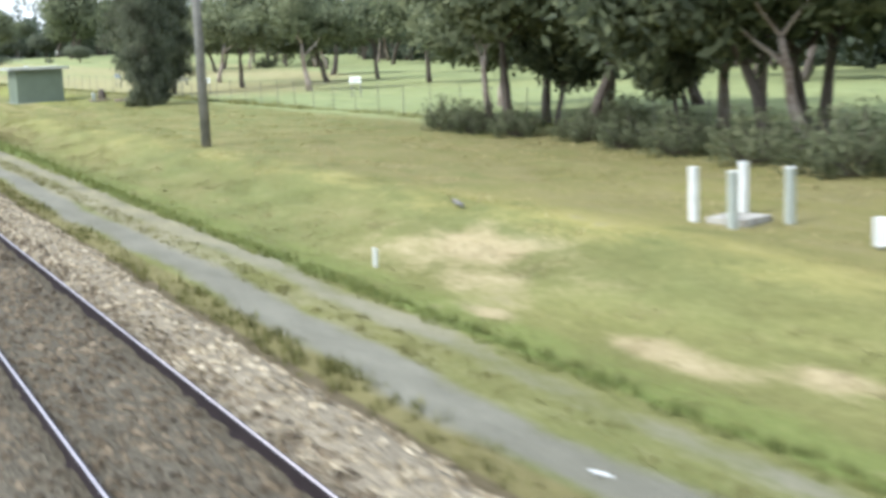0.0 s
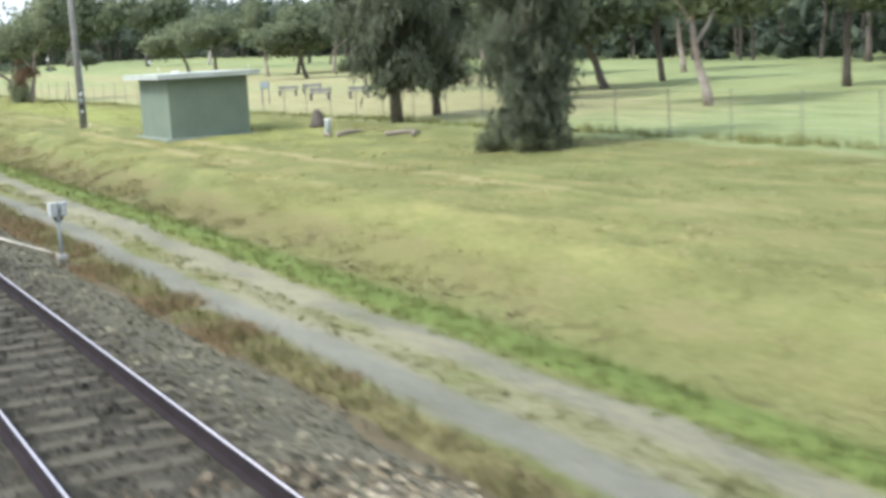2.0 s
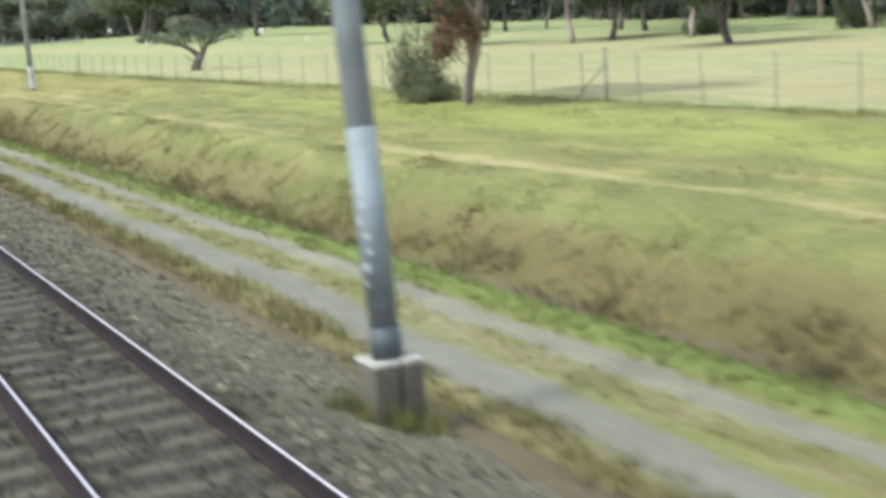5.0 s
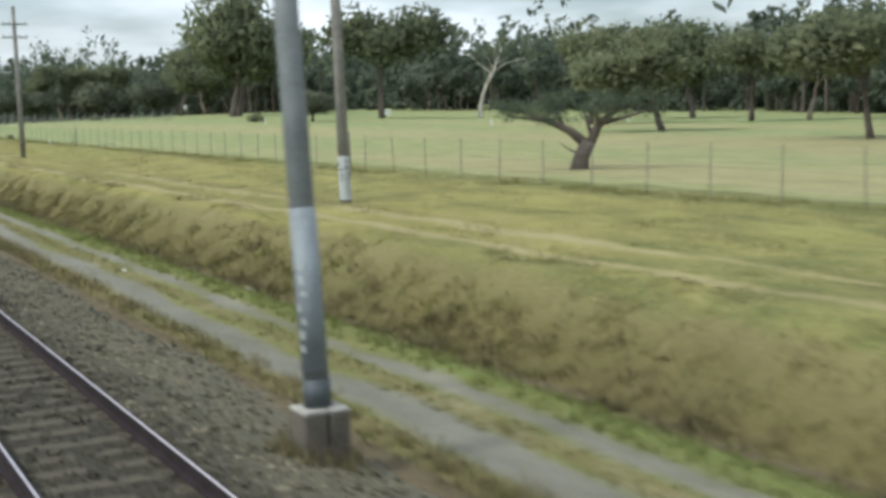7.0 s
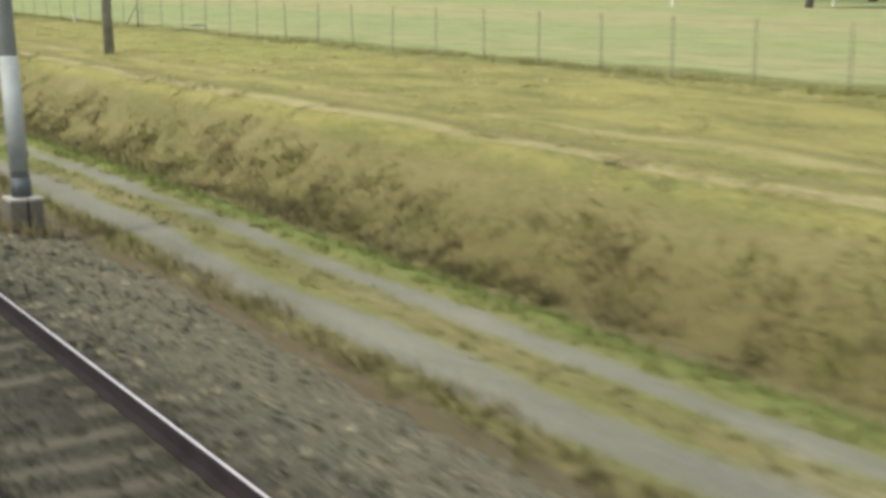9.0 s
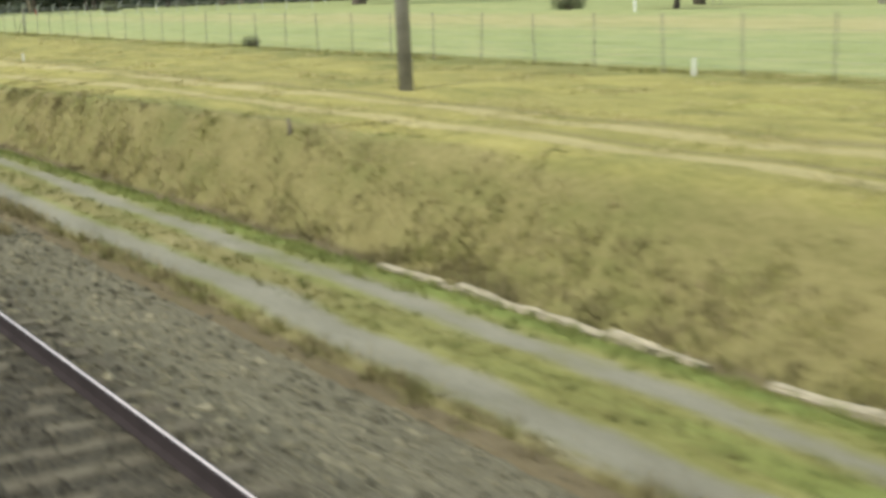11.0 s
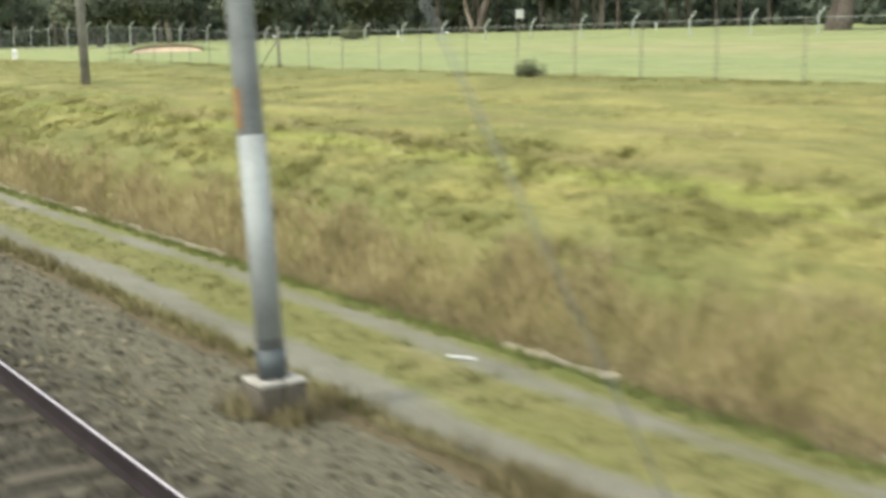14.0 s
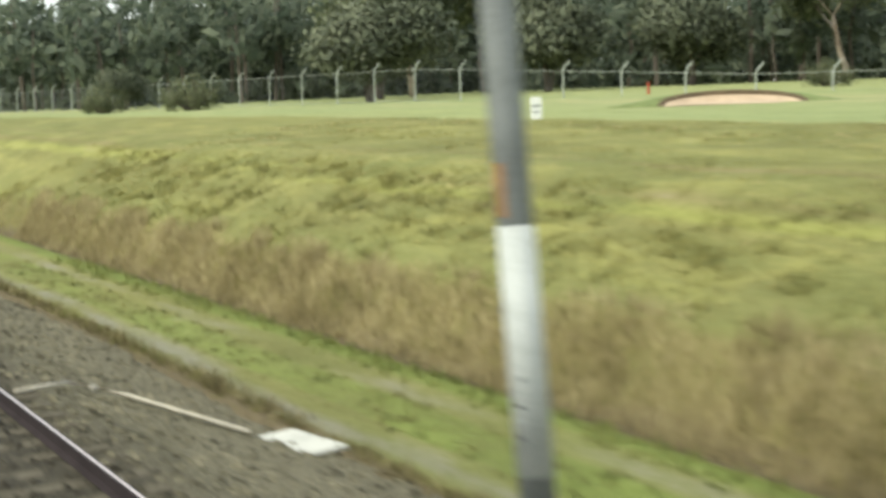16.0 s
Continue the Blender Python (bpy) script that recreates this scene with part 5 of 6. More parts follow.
def make_stocky_tree(seed):
    """A short thick trunk, leaning and forked low, under a wide flat crown."""
    rng = np.random.default_rng(seed)
    t = tagged(new("gum_tree"), "", "tree")
    bm = B()
    tube(bm, [(0, 0, -0.2), (0.12, 0, 0.5), (0.45, 0, 1.25)], [0.46, 0.36, 0.38], 12)
    limbs = [[(0.35, 0, 1.1), (-0.3, 0.1, 1.7), (-1.3, 0.1, 2.2), (-2.6, -0.2, 2.7)], [(0.5, 0, 1.1), (0.9, 0.1, 1.9), (1.5, 0.2, 2.5), (2.6, 0.2, 2.9)],
             [(0.9, 0.1, 1.9), (0.8, -0.6, 2.4), (0.9, -1.3, 2.9)], [(-0.6, 0.1, 1.9), (-0.8, 0.9, 2.4), (-1.0, 1.5, 2.8)], [(1.0, 0.1, 2.0), (2.2, -0.3, 2.3), (3.3, -0.4, 2.6)],
             [(-1.2, 0.1, 2.2), (-2.0, -0.6, 2.3), (-3.2, -0.8, 2.5)], [(0.6, 0, 1.5), (0.4, 0.3, 2.3), (0.3, 0.4, 3.0)], [(0, 0, 0.7), (-0.5, -0.1, 0.95), (-0.9, -0.1, 1.3)]]
    ends = []
    for k, q in enumerate(limbs):
        r = 0.25 if k < 2 else 0.11 if k < 7 else 0.05
        tube(bm, q, [r * (1 - 0.75 * i / (len(q) - 1)) for i in range(len(q))], 8)
        if k < 7:
            ends += [q[-1], q[-2], tuple((a + b) / 2 for a, b in zip(q[-1], q[-2]))]
    part("trunk", bm, BARK, t, "", True)
    ends = np.array(ends)
    ends = ends[ends[:, 2] > 2.15]
    m, leaves = 85, 80
    pick = ends[rng.integers(0, len(ends), m)] + rng.normal(0, 1, (m, 3)) * np.array([0.55, 0.6, 0.24]) + np.array([0, 0, 0.35])
    c = np.repeat(pick, leaves, 0) + rng.normal(0, 1, (m * leaves, 3)) * np.array([0.28, 0.28, 0.13])
    a, b = rng.normal(0, 1, (m * leaves, 3)), rng.normal(0, 1, (m * leaves, 3))
    a, b = a / np.linalg.norm(a, axis=1)[:, None] * 0.075, b / np.linalg.norm(b, axis=1)[:, None] * 0.035
    v, vn = leaf_quads(c, a, b, (c - np.repeat(pick, leaves, 0)) * 2 + (c - np.array([0, 0, 2.2])) / 3 + rng.normal(0, 0.25, c.shape))
    cr = new("crown", mesh_of("crown", v, np.arange(4 * m * leaves).reshape(-1, 4), [LEAF_DARK], True, vn))
    cr.parent = t
    return t


def make_sheoak(seed, foot):
    """A straight trunk with short boughs from the height foot upwards, hung with fine drooping needles."""
    rng = np.random.default_rng(seed)
    t = tagged(new("sheoak_tree"), "", "tree")
    bm = B()
    tube(bm, [(0, 0, -0.2), (0.05, 0.03, 3), (-0.05, 0.08, 6.5), (0.02, 0, 9.8)], [0.24, 0.17, 0.10, 0.02], 9)
    tips = []
    for k in range(95):
        z = foot + (9.5 - foot) * (k + rng.uniform(0, 1)) / 95
        a = rng.uniform(0, 6.28)
        ln = (0.7 + 1.5 * math.sin(math.pi * min(1, max(0, (z - foot + 1.2) / (11 - foot)))) ** 0.8) * rng.uniform(0.55, 1.15)
        d = Vector((math.cos(a), math.sin(a), 0))
        q = [Vector((0, 0, z)), Vector((0, 0, z + 0.3 * ln)) + d * ln * 0.55, Vector((0, 0, z + 0.18 * ln)) + d * ln]
        tube(bm, q, [0.05, 0.03, 0.01], 5, False)
        tips += [q[1], q[1].lerp(q[2], 0.5), q[2], q[0].lerp(q[1], 0.6)]
    part("trunk", bm, BARK, t, "", True)
    tips = np.array([list(p) for p in tips])
    m = 42
    n = len(tips) * m
    c = np.repeat(tips, m, 0) + rng.normal(0, 1, (n, 3)) * np.array([0.26, 0.26, 0.24]) - np.array([0, 0, 0.2])
    a = rng.normal(0, 0.45, (n, 3))
    a[:, 2] -= 1.0
    a /= np.linalg.norm(a, axis=1)[:, None]
    b = np.cross(a, rng.normal(0, 1, (n, 3)))
    b /= np.linalg.norm(b, axis=1)[:, None] + 1e-6
    sz = rng.uniform(0.14, 0.30, (n, 1))
    v, vn = leaf_quads(c, a * sz, b * sz * 0.16, c * np.array([0.6, 0.6, 0]) + np.array([0, 0, 0.5]) + rng.normal(0, 0.35, (n, 3)))
    cr = new("crown", mesh_of("crown", v, np.arange(4 * n).reshape(-1, 4), [SHEOAK], True, vn))
    cr.parent = t
    return t


KINDS = [make_tree(11, 10, 0.9, BARK, LEAF, low=0.24, clumps=84), make_tree(12, 10, 0.75, PALEBARK, LEAF, low=0.27, clumps=84), make_tree(13, 10, 1.1, BARK, LEAF, low=0.21, clumps=92),
         make_tree(14, 10, 0.8, PALEBARK, LEAF, lean=0.25, low=0.34, clumps=60), make_tree(15, 10, 1.0, BARK, LEAF, low=0.16, clumps=80, leaves=70, size=0.155),
         make_shrub(16),
         make_tree(17, 10, 0.75, BLEACHED, LEAF, low=0.34, clumps=7, leaves=30, name="dead_tree"),
         make_tree(18, 10, 1.3, BARK, WATTLE, low=0.14, clumps=100, leaves=90, size=0.12, name="wattle_tree"),
         make_stocky_tree(19), make_tree(20, 10, 0.7, BARK, DEADLEAF, low=0.3, clumps=46, leaves=60, name="dead_tree"),
         make_sheoak(22, 1.5), make_sheoak(23, 0.35)]
TREE_LABELS = ["grey-barked gum tree with olive leaves in the paddock", "pale-trunked gum tree with thin olive crown",
               "dark spreading gum tree with dense crown", "leaning pale gum tree with sparse crown", "dark bushy tree with low dense crown",
               "low green shrub among the trees", "bleached bare gum tree with forked limbs", "rounded olive-grey wattle tree", "thick leaning tree with forked trunk and flat crown", "dying tree with hanging red-brown leaves",
               "tall grey-green she-oak with drooping needles", "tall dark she-oak with needles drooping to the ground"]
TREES = [
    # the thicket by the fence
    (3, 23.1, 43.5, 8), (0, 23.7, 42.6, 8), (0, 26.9, 45.4, 8), (2, 24.2, 38.2, 7), (1, 28.9, 36.8, 9), (4, 25.0, 33.9, 4.8, 0.6), (0, 27.3, 30.2, 8), (1, 23.6, 26.7, 8), (0, 26, 24, 8),
    (1, 32.3, 58.9, 9), (2, 29.0, 52, 7), (0, 34, 41, 9), (2, 31, 47, 8), (1, 36, 33, 10), (0, 33, 24, 9), (2, 38, 50, 9), (0, 25.5, 14, 8),
    (5, 22.3, 43, 1.4), (5, 22.6, 40, 1.2), (5, 22.9, 36.2, 1.2), (5, 22.2, 33, 1.4), (5, 22.0, 30, 1.5), (5, 21.8, 26.5, 1.6), (5, 21.3, 22.5, 1.9), (5, 21.3, 18.5, 1.9), 
    (5, 21.2, 15, 1.7), (5, 22.3, 45.2, 1.5), (5, 25.5, 38.5, 1.6), (5, 24, 17, 1.6), (2, 24.6, 29.2, 8), (2, 29.5, 33, 8.5),
    (4, 26.2, 43.5, 5, 0.7), (4, 33.5, 45, 5, 0.8),
    # between thicket and hut
    (1, 35.5, 95.2, 9), (11, 20.7, 85.4, 11, 0.85), (11, 21.6, 86.6, 7.5, 0.8), (5, 20.6, 84.6, 1.1), (5, 19.9, 86.3, 0.9), (10, 24.3, 102, 11), (10, 27.5, 104.5, 9),  (1, 39, 130.5, 10), (0, 35.3, 111.3, 8), (2, 45.5, 117, 8), (1, 63.5, 132.5, 11),
    (0, 52, 120, 9), (2, 57, 145, 10), (0, 48, 100, 9), (1, 60, 96, 11), (2, 70, 110, 11), (0, 78, 128, 12), (1, 66, 80, 12), (0, 75, 70, 12), (2, 58, 66, 10), (1, 84, 92, 13), (0, 90, 110, 13), (2, 95, 80, 13),
    # beyond the hut
    (1, 20.9, 163.9, 9, 0.9), (9, 20.7, 163.5, 4.0, 0.7), (5, 20.4, 166.9, 3.2, 0.45), (5, 20.7, 165.6, 1.2), (1, 62.9, 221.5, 11), (2, 67.2, 222, 9), (0, 60, 234, 9), (2, 64.3, 261, 9), (0, 82, 237, 11), (3, 95, 219, 12), (1, 75.8, 200, 11),
    (2, 88, 197, 11), (5, 77, 202.5, 2.9), (0, 93.5, 285, 11), (1, 69, 213, 11), (0, 79, 223, 11), (5, 73, 216, 2.4), (2, 58, 195, 9), (0, 88, 250, 12), (1, 104, 235, 13), (2, 110, 205, 13), (0, 99, 180, 12), (1, 70, 180, 11),
    # the open course
    (8, 28.4, 217.9, 3.5), (6, 97, 352, 15, 1.3), (0, 85.6, 363.5, 19), (4, 78, 416, 24, 0.75), (2, 80, 419, 25, 0.7), (7, 67, 346, 4.6, 1.35), (5, 60, 350, 1.5), (0, 79.6, 295, 12), (1, 97, 280, 12), (2, 105, 310, 13), (0, 112, 260, 13),
    (1, 100, 470.5, 16), (2, 84, 472.7, 16), (7, 48.5, 496, 8.5), (7, 37.5, 523, 4), (7, 58, 512, 8), (5, 62, 462, 1.9), (7, 72, 505, 10), (7, 85, 500, 9), (1, 66, 520, 15), (0, 78, 520, 16),
    (1, 95, 490, 15), (5, 34, 496, 2.9), (5, 30, 505, 2.4), (5, 23.0, 323.4, 0.6), (5, 22.8, 380, 0.6),
]
rng = np.random.default_rng(5)
placed = set()
TALL = [max(v.co.z for c in kind.children for v in c.data.vertices) for kind in KINDS]
for k, x, y, h, *wide in TREES:
    m = Matrix.Translation(at(x, y)) @ Matrix.Rotation(rng.uniform(0, 6.28) if k != 8 else -0.47, 4, "Z")
    if k in placed:
        o = copy_thing(KINDS[k], m)
    else:
        o = KINDS[k]
        o.matrix_basis = m
        placed.add(k)
    w = wide[0] if wide else 1.0
    s = h / TALL[k] * np.array([w * rng.uniform(0.92, 1.12), w * rng.uniform(0.92, 1.12), 1])
    o.scale = s
    tagged(o, TREE_LABELS[k], "shrub" if k == 5 else "tree", "shrubs" if k == 5 else "paddock trees")


def leaf_lumps(rng, px, py, pz, h, k, smin, smax):
    """Leaf cards heaped into crowns."""
    n = len(px)
    d = rng.normal(0, 1, (n, k, 3))
    d /= np.linalg.norm(d, axis=2)[..., None]
    lobes = rng.normal(0, 1, (n, 7, 3)) * np.array([0.17, 0.17, 0.2])
    lobes[..., 2] = np.abs(lobes[..., 2]) * 1.6 - 0.12
    pick = lobes[np.arange(n)[:, None], rng.integers(0, 7, (n, k))]
    c = np.stack([px, py, pz + h * 0.52], -1)[:, None] + (pick + d * 0.16 * rng.uniform(0.2, 1, (n, k, 1))) * h[:, None, None] * np.array([1, 1, 0.95])
    a, b = rng.normal(0, 1, (n, k, 3)), rng.normal(0, 1, (n, k, 3))
    s = rng.uniform(smin, smax, (n, k, 1))
    a = a / np.linalg.norm(a, axis=2)[..., None] * s
    b = b / np.linalg.norm(b, axis=2)[..., None] * s * 0.55
    out = d * 0.7 + pick * 3 + np.array([0, 0, 0.35]) + rng.normal(0, 0.2, d.shape)
    return leaf_quads(c.reshape(-1, 3), a.reshape(-1, 3), b.reshape(-1, 3), out.reshape(-1, 3))


def forest():
    """The far woods: trunks and ragged leaf masses."""
    rng = np.random.default_rng(8)
    line = np.array([(72, -80), (74, 60), (80, 110), (85, 150), (98, 195), (109, 260), (128, 310), (148, 345), (125, 430), (98, 500), (84, 535), (60, 540), (42, 560), (26, 650), (8, 820)], float)
    seg = np.linalg.norm(np.diff(line, axis=0), axis=1)
    cum = np.concatenate([[0], np.cumsum(seg)])
    n = 1000
    u = rng.uniform(0, cum[-1], n)
    off = rng.uniform(0, 1, n) ** 1.5 * 75
    px, py = np.interp(u, cum, line[:, 0]) + off * 0.85, np.interp(u, cum, line[:, 1]) + off * 0.45
    h = rng.uniform(9, 17, n) * (1 + 0.35 * off / 75) * np.interp(py, [540, 620], [1, 1.15])
    pz = land(px, py)
    V, N = leaf_lumps(rng, px, py, pz - h * 0.06, h, 125, 0.55, 1.25)
    stuff("far_woods", V, np.arange(len(V)).reshape(-1, 4), WOODLEAF, "dark eucalypt woodland along the far edge of the course", "woods", normals=N)
    m = 1500
    ub, ob = rng.uniform(0, cum[-1], m), rng.uniform(2, 60, m)
    bx, by = np.interp(ub, cum, line[:, 0]) + ob * 0.85, np.interp(ub, cum, line[:, 1]) + ob * 0.45
    hb = rng.uniform(3.5, 6, m) * (1 + ob / 60)
    V, N = leaf_lumps(rng, bx, by, land(bx, by) - hb * 0.36, hb, 60, 0.5, 1.05)
    stuff("woodland_scrub", V, np.arange(len(V)).reshape(-1, 4), WOODLEAF, "dense dark scrub under the woodland edge", "scrub", normals=N)
    m = 800
    ub, ob = rng.uniform(0, cum[-1], m), rng.uniform(25, 95, m)
    bx, by = np.interp(ub, cum, line[:, 0]) + ob * 0.85, np.interp(ub, cum, line[:, 1]) + ob * 0.45
    V, N = leaf_lumps(rng, bx, by, land(bx, by) - 5.5, rng.uniform(12, 17, m), 60, 1.0, 2.0)
    stuff("woodland_depth", V, np.arange(len(V)).reshape(-1, 4), WOODLEAF, "dense dark foliage deep inside the woodland", "woods", normals=N)
    bm = B()
    for x, y, hh, o in zip(px, py, h, off):
        if o < 14:
            z = float(land(x, y))
            tube(bm, [(x, y, z - 0.3), (x + rng.normal(0, 0.3), y + rng.normal(0, 0.3), z + hh * 0.35), (x + rng.normal(0, 0.8), y + rng.normal(0, 0.8), z + hh * 0.75)], [hh * 0.015, hh * 0.012, hh * 0.005], 5, False)
    me = bpy.data.meshes.new("woodland_trunks")
    bm.to_mesh(me)
    bm.free()
    me.materials.append(BARK)
    tagged(new("woodland_trunks", me), "grey gum trunks at the woodland edge", "trunks", "", "stuff")
    # the wooded rise behind
    n = 420
    hx, hy = rng.uniform(120, 420, n), rng.uniform(560, 900, n)
    hz = 10 * np.exp(-(((hx - 250) / 110) ** 2 + ((hy - 740) / 120) ** 2))
    V, N = leaf_lumps(rng, hx, hy, land(hx, hy) + hz, rng.uniform(14, 22, n), 60, 1.1, 2.2)
    stuff("wooded_rise", V, np.arange(len(V)).reshape(-1, 4), WOODLEAF, "dark wooded rise on the skyline", "woods", normals=N)


forest()


# ---- grass ----
def tufts(name, mat, label, x, y, h, blades, width, rng, spread=0.05, droop=0.5):
    """Upright blades, a few to each tuft, as one mesh."""
    n = len(x) * blades
    bx = np.repeat(x, blades) + rng.normal(0, spread, n)
    by = np.repeat(y, blades) + rng.normal(0, spread, n)
    bh = np.repeat(h, blades) * rng.uniform(0.55, 1.15, n)
    bz = np.where(bx < bed_edge(by), np.maximum(land(bx, by), bed_height(bx, by)), land(bx, by)) - 0.015
    a = rng.uniform(0, 6.28, n)
    lean = rng.uniform(0.1, droop, n) * bh
    base = np.stack([bx, by, bz], -1)
    side = np.stack([-np.sin(a), np.cos(a), 0 * a], -1) * (width * rng.uniform(0.7, 1.3, n))[:, None]
    tip = base + np.stack([np.cos(a) * lean, np.sin(a) * lean, bh], -1)
    side = np.where((np.cos(a) > 0)[:, None], -side, side)
    V = np.stack([base - side, base + side, tip], 1).reshape(-1, 3)
    rise = (land(bx + 0.15, by) - land(bx - 0.15, by)) / 0.3
    up = np.stack([-np.clip(rise, -0.2, 2), 0 * rise, np.ones(n)], -1) + rng.normal(0, 0.3, (n, 3))
    up /= np.linalg.norm(up, axis=1)[:, None]
    stuff(name, V, np.arange(3 * n).reshape(-1, 3), mat, label, "grass", normals=np.repeat(up, 3, 0))


def patchy(rng, x, y, scale=1.0):
    return 0.5 + 0.5 * np.sin(x * 1.7 * scale + 2.1 * np.sin(y * 0.31 * scale)) * np.sin(y * 0.53 * scale + x)


def scatter(rng, n, y0, y1, lo, hi):
    y = rng.uniform(y0, y1, n)
    a, b = (np.interp(y, KY, k) if isinstance(k, list) else np.full(n, k) for k in (lo, hi))
    return a + (b - a) * rng.uniform(0, 1, n), y


def grass():
    rng = np.random.default_rng(41)
    x, y = scatter(rng, 6000, 5, 440, TOE, G1A)
    x += rng.normal(0, 0.06, len(x)) - 0.06
    keep = rng.uniform(0, 1, len(x)) < np.interp(y, [0, 150, 250], [1, 0.8, 0.35])
    x, y = x[keep], y[keep]
    tufts("verge_weeds", OLIVE, "olive and brown weeds between ballast and road", x, y, rng.uniform(0.06, 0.24, len(x)) * (0.4 + patchy(rng, x, y)), 8, 0.011, rng)
    x, y = scatter(rng, 8500, 60, 440, TOE, G1A)
    tufts("verge_dry_weeds", BROWN, "dry brown weeds between ballast and road", x - 0.02, y, rng.uniform(0.06, 0.26, len(x)) * (0.3 + 1.3 * vnoise(x, y * 0.5, 0.5, 81)), 8, 0.010, rng, 0.09, 0.9)
    x, y = scatter(rng, 7500, 5, 440, G1B, G2A)
    tufts("road_crown_grass", BANKOLIVE, "short olive grass on the crown of the service road", x, y, rng.uniform(0.03, 0.11, len(x)) * (0.4 + 1.2 * vnoise(x, y, 0.4, 78)), 8, 0.009, rng)
    x, y = scatter(rng, 1700, 250, 440, G1B, G2A)
    tufts("road_crown_green_grass", DARKBLADE, "mid-green grass on the crown of the road", x, y, rng.uniform(0.04, 0.12, len(x)) * (0.3 + 1.3 * vnoise(x, y, 0.5, 79)), 8, 0.009, rng)
    x, y = scatter(rng, 10000, 5, 440, G2B, GRE)
    x -= 0.05
    tufts("green_strip_grass", BLADE, "lush green grass strip along the ditch", x, y, rng.uniform(0.06, 0.2, len(x)), 9, 0.011, rng)
    x, y = scatter(rng, 4200, 66, 104, 5.3, 6.35)
    keep = vnoise(x, y * 0.5, 0.7, 83) > 0.5
    x, y = x[keep], y[keep]
    tufts("rusty_weeds", RUST, "rusty brown weeds at the ballast edge", x, y, rng.uniform(0.05, 0.22, len(x)), 8, 0.010, rng, 0.1, 0.9)
    x, y = scatter(rng, 5000, 325, 362, TOE, G1A)
    keep = vnoise(x, y * 0.3, 0.6, 84) > 0.52
    x, y = x[keep] - 0.1, y[keep]
    tufts("brown_verge_weeds", BROWN, "knee-low brown weeds between ballast and road", x, y, rng.uniform(0.1, 0.26, len(x)), 9, 0.011, rng, 0.1, 0.8)
    x, y = scatter(rng, 2600, 253, 272, 6.0, 7.3)
    keep = vnoise(x, y * 0.6, 0.6, 82) > 0.52
    x, y = x[keep], y[keep]
    tufts("green_clump_grass", BLADE, "bright green weed clumps spilling over the ballast edge", x, y, rng.uniform(0.08, 0.32, len(x)), 9, 0.013, rng, 0.12, 0.8)
    # the bank: low tussocky turf, shorter towards the crest
    x, y = scatter(rng, 54000, 5, 455, GRE, 13.2)
    x = np.where((y > 335) & (x > 11.2), 11.2 + (x - 11.2) * 1.75, x)
    x += 0.1 + 0.3 * ease(270, 320, y) * (1 - ease(10.3, 11.0, x))
    lump = lumps(x, y)
    dry = np.interp(y, [0, 60, 110, 150, 190, 330, 440], [0.2, 0.2, 0.28, 0.4, 0.75, 0.75, 0.45]) + 1.7 * (vnoise(slope_run(x, y), y * 0.4, 0.6, 73) - 0.5)
    dry += 0.5 * ease(129, 133, y) * (1 - ease(146, 156, y)) * (1 - ease(11.7, 12.3, x))
    dry -= 0.45 * ease(11.2, 12.4, x) * (1 - ease(325, 345, y))
    dry -= 0.8 * ease(335, 365, y) * ease(10.9, 11.3, x)
    pick = rng.uniform(0, 1, len(x)) < dry
    lump = lump + (0.45 - lump) * np.interp(y, [0, 70, 130], [0.85, 0.75, 0])
    keep = rng.uniform(0, 1, len(x)) < 0.15 + ease(0.3, 0.52, lump)
    x, y, lump, dry, pick = x[keep], y[keep], lump[keep], dry[keep], pick[keep]
    foot = (1 - ease(10.2, 11.3, x) * 0.5) * (1 - 0.7 * ease(11.3, 12.3, x) * (1 - ease(325, 345, y)))
    hh = (0.05 + 0.8 * np.clip(lump - 0.33, 0, 1)) * rng.uniform(0.6, 1.2, len(x)) * foot * np.interp(y, [0, 60, 90, 130, 250, 350], [0.3, 0.35, 0.6, 1, 1.1, 0.9])
    dark = pick & (rng.uniform(0, 1, len(x)) < np.interp(y, [120, 130, 240, 270, 290, 320], [0.2, 0.85, 0.8, 0.2, 0.35, 0.1]))
    tufts("bank_dark_grass", DARKBROWN, "dark brown matted grass on the ditch bank", x[dark], y[dark], hh[dark], 7, 0.012, rng, 0.08, 1.3)
    dead = pick & ~dark
    tufts("bank_dry_grass", BROWN, "dry brown seeding grass on the ditch bank", x[dead], y[dead], hh[dead], 7, 0.012, rng, 0.08, 1.3)
    lime = ~pick & (rng.uniform(0, 1, len(x)) < ease(345, 385, y))
    pick |= lime
    tufts("bank_olive_grass", BANKOLIVE, "olive grass on the ditch bank", x[~pick], y[~pick], hh[~pick], 7, 0.012, rng, 0.08, 1.5)
    tufts("bank_fresh_grass", LIME, "yellow-green tussocky grass on the ditch bank", x[lime], y[lime], hh[lime], 7, 0.012, rng, 0.08, 1.5)
    # separate tussocks standing out of the turf of the bank
    for name, mat, label, n, y0, y1, lo, hi in (("dark_tussocks", OLIVE, "olive tussocks dotted over the ditch bank", 560, 190, 340, 10.5, 11.7), ("brown_tussocks", DARKBROWN, "brown dry tussocks dotted over the ditch bank", 480, 190, 340, 10.4, 11.6),
                                                ("green_tussocks", LIME, "yellow-green tussocks on the upper bank", 560, 338, 450, 11.2, 14.6), ("shade_tussocks", OLIVE, "olive tussocks on the upper bank", 260, 338, 450, 11.2, 14.2)):
        cx, cy = scatter(rng, n, y0, y1, lo, hi)
        k = rng.integers(3, 8, n)
        x, y = np.repeat(cx, k), np.repeat(cy, k)
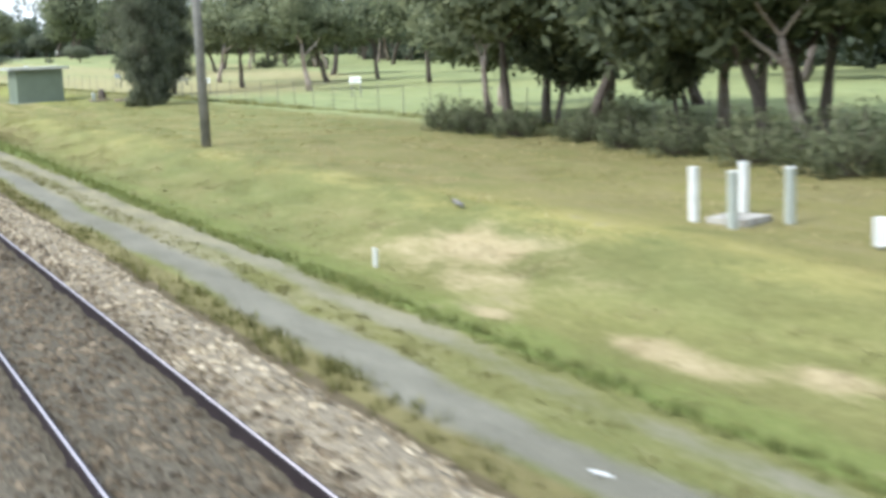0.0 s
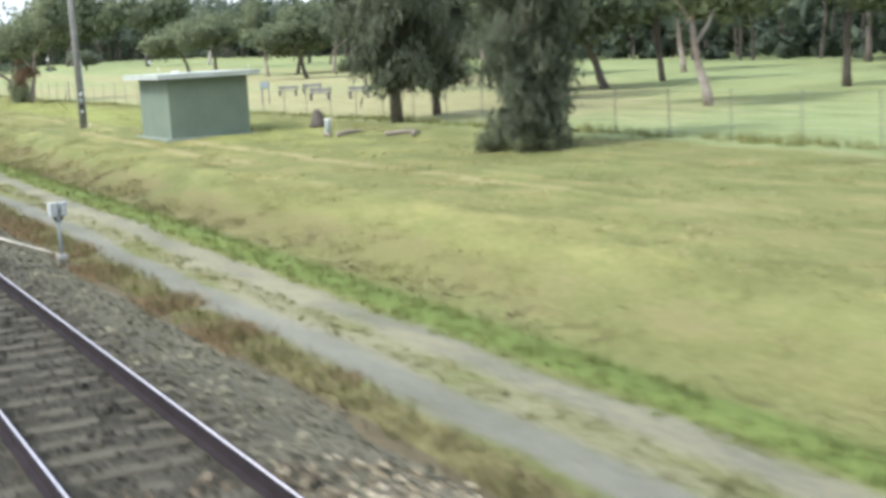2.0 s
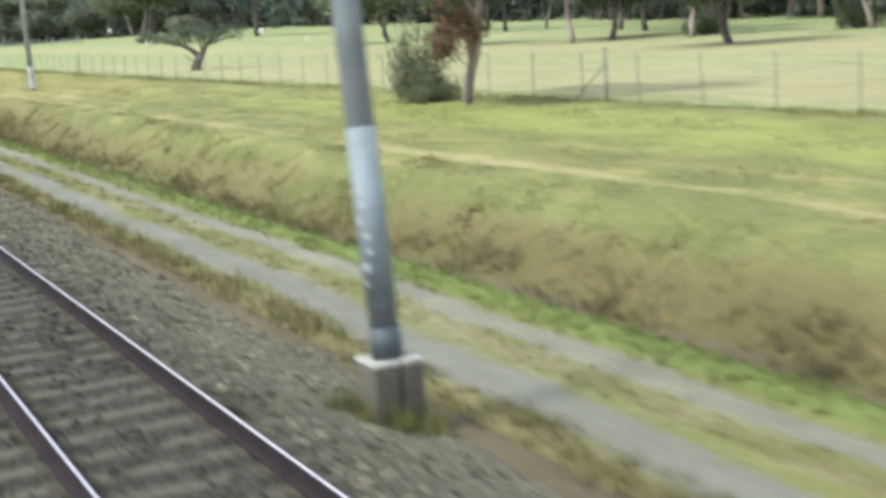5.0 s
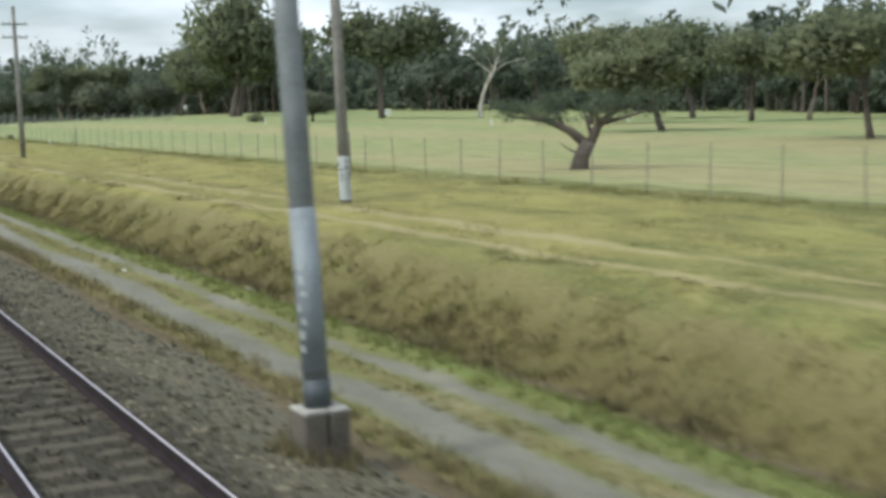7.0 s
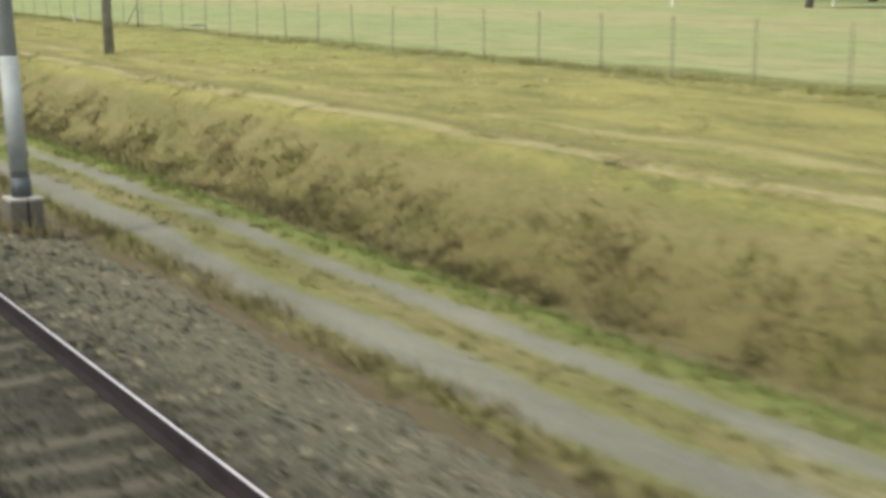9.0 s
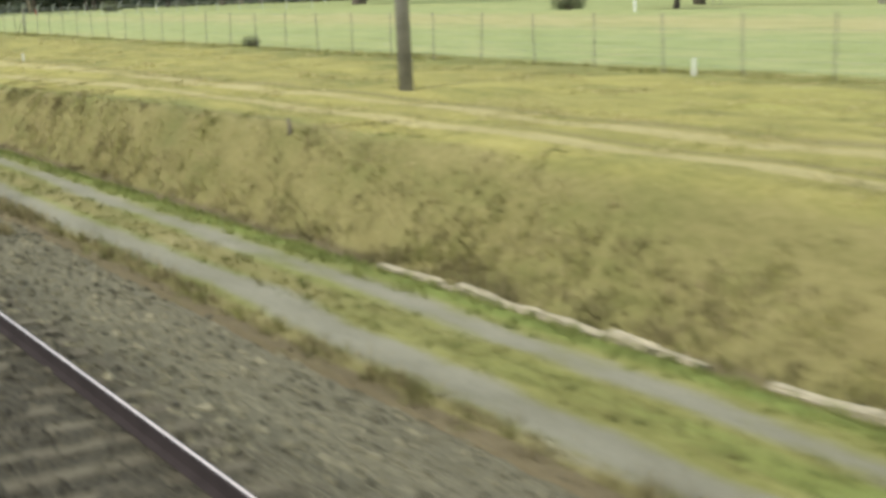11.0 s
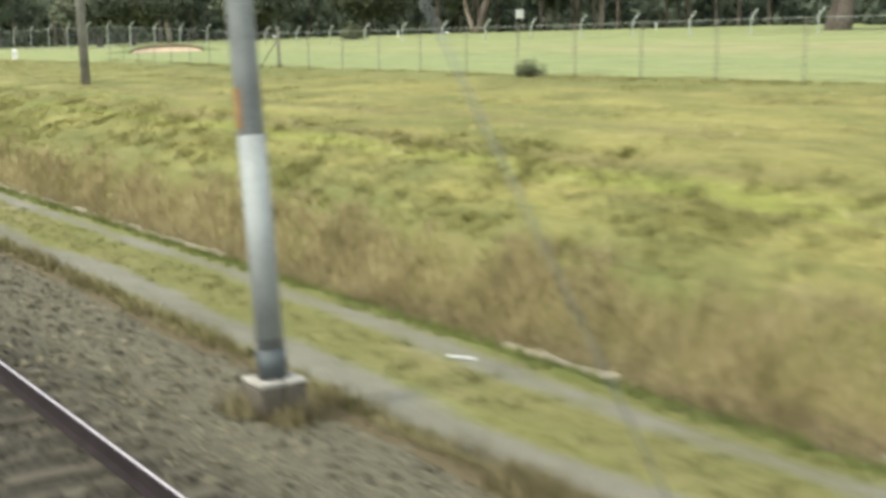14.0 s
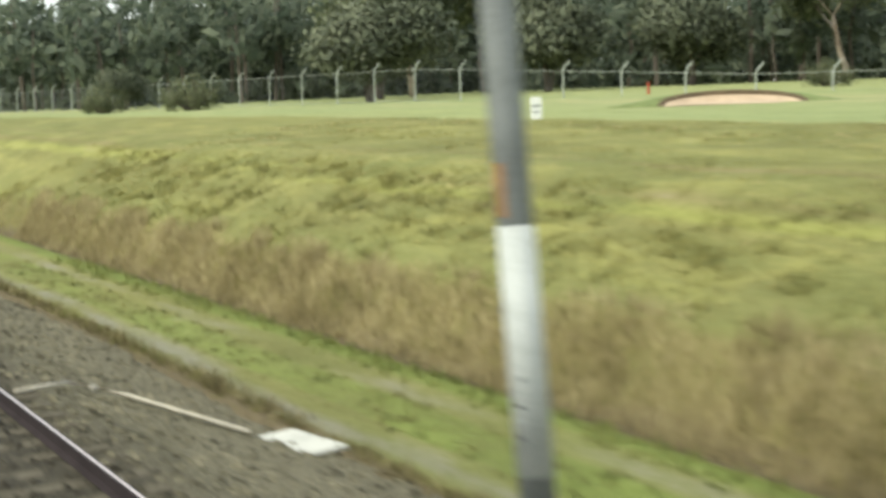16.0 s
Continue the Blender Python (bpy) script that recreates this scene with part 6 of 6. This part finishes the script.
        x, y = x + rng.normal(0, 0.10, len(x)), y + rng.normal(0, 0.17, len(x))
        tufts(name, mat, label, x, y, np.repeat(rng.uniform(0.08, 0.2, n), k), 7, 0.012, rng, 0.08, 1.3)
    # tall pale stand and brown seed heads
    cx, cy = scatter(rng, 170, 328, 356, 10.5, 13.6)
    x, y = np.repeat(cx, 5) + rng.normal(0, 0.06, 850), np.repeat(cy, 5) + rng.normal(0, 0.09, 850)
    tufts("straw_plumes", PLUME, "pale straw plumes fanning out of the bank", x, y, np.repeat(rng.uniform(0.3, 0.65, 170), 5), 8, 0.012, rng, 0.05, 0.8)
    x, y = scatter(rng, 6000, 322, 354, 10.3, 11.7)
    keep = vnoise(slope_run(x, y), y * 0.6, 0.7, 74) * ease(320, 337, y) * (1 - 0.4 * ease(348, 356, y)) > 0.5
    tufts("tall_straw_grass", PLUME, "tall pale straw grass standing in clumps on the bank", x[keep], y[keep], rng.uniform(0.2, 0.55, keep.sum()), 9, 0.010, rng, 0.12, 0.6)
    x, y = scatter(rng, 1300, 336, 353, 13.0, 14.6)
    keep = vnoise(x, y * 0.5, 0.8, 75) > 0.55
    tufts("tall_straw_grass", PLUME, "tall pale straw grass in patches above the bank", x[keep], y[keep], rng.uniform(0.15, 0.36, keep.sum()), 9, 0.010, rng, 0.12, 0.6)
    x, y = scatter(rng, 17000, 340, 450, 10.3, 11.3)
    keep = vnoise(slope_run(x, y), y * 0.5, 0.5, 76) + 0.9 * (10.95 - x) > 0.36
    x, y = x[keep], y[keep]
    tufts("brown_seed_grass", SEED, "knee-high pinkish brown seed grass at the bank foot", x, y, rng.uniform(0.12, 0.42, len(x)) * (0.45 + vnoise(x, y, 0.6, 77)), 9, 0.009, rng, 0.11, 0.75)
    for my, mx in ((136.9, 5.14), (187.1, 5.14), (243.0, 5.3), (301.02, 5.5), (361.4, 5.7), (412.9, 5.7), (306.6, 5.25), (295.7, 5.2), (317.9, 5.4), (99.0, 5.17)):
        a = rng.uniform(0, 6.28, 60)
        r = rng.uniform(0.26, 0.6, 60)
        tufts("footing_weeds", BROWN if my > 180 or my < 100 else OLIVE, "dry weeds crowding a lineside footing", mx + np.cos(a) * r, my + np.sin(a) * r, rng.uniform(0.14, 0.36, 60), 8, 0.011, rng, 0.06, 0.8)
    # the field up to the fence
    x, y = scatter(rng, 34000, 8, 450, 11.9, 23.5)
    dry = np.interp(y, [0, 40, 80, 200, 330, 390, 440], [0.45, 0.3, 0.2, 0.35, 0.42, 0.2, 0.1]) + 0.4 * (patchy(rng, x * 0.5, y, 0.35) - 0.5)
    pick = rng.uniform(0, 1, len(x)) < dry
    hh = rng.uniform(0.03, 0.10, len(x)) * (0.35 + 1.2 * vnoise(x, y * 0.4, 0.8, 80))
    tufts("field_dry_grass", STRAW, "dry golden grass in the rail reserve", x[pick], y[pick], hh[pick], 7, 0.012, rng, 0.12, 1.2)
    lime = ~pick & (rng.uniform(0, 1, len(x)) < ease(345, 385, y))
    pick |= lime
    tufts("field_fresh_grass", LIME, "yellow-green grass in the rail reserve", x[lime], y[lime], hh[lime], 7, 0.012, rng, 0.12, 1.2)
    tufts("field_olive_grass", FIELD, "olive green grass in the rail reserve", x[~pick], y[~pick], hh[~pick], 7, 0.012, rng, 0.12, 1.2)
    fy, fx = np.array([p[1] for p in FENCE], float), np.array([p[0] for p in FENCE], float)
    y = rng.uniform(32, 424, 5200)
    x = np.interp(y, fy, fx) + rng.normal(0, 0.3, len(y))
    tufts("fence_line_grass", FIELD, "unmown grass along the fence line", x, y, rng.uniform(0.1, 0.4, len(y)) * (0.3 + patchy(rng, x, y, 0.5)) * np.interp(y, [0, 120, 170, 424], [1.1, 1, 0.5, 0.4]), 8, 0.014, rng, 0.1)


grass()
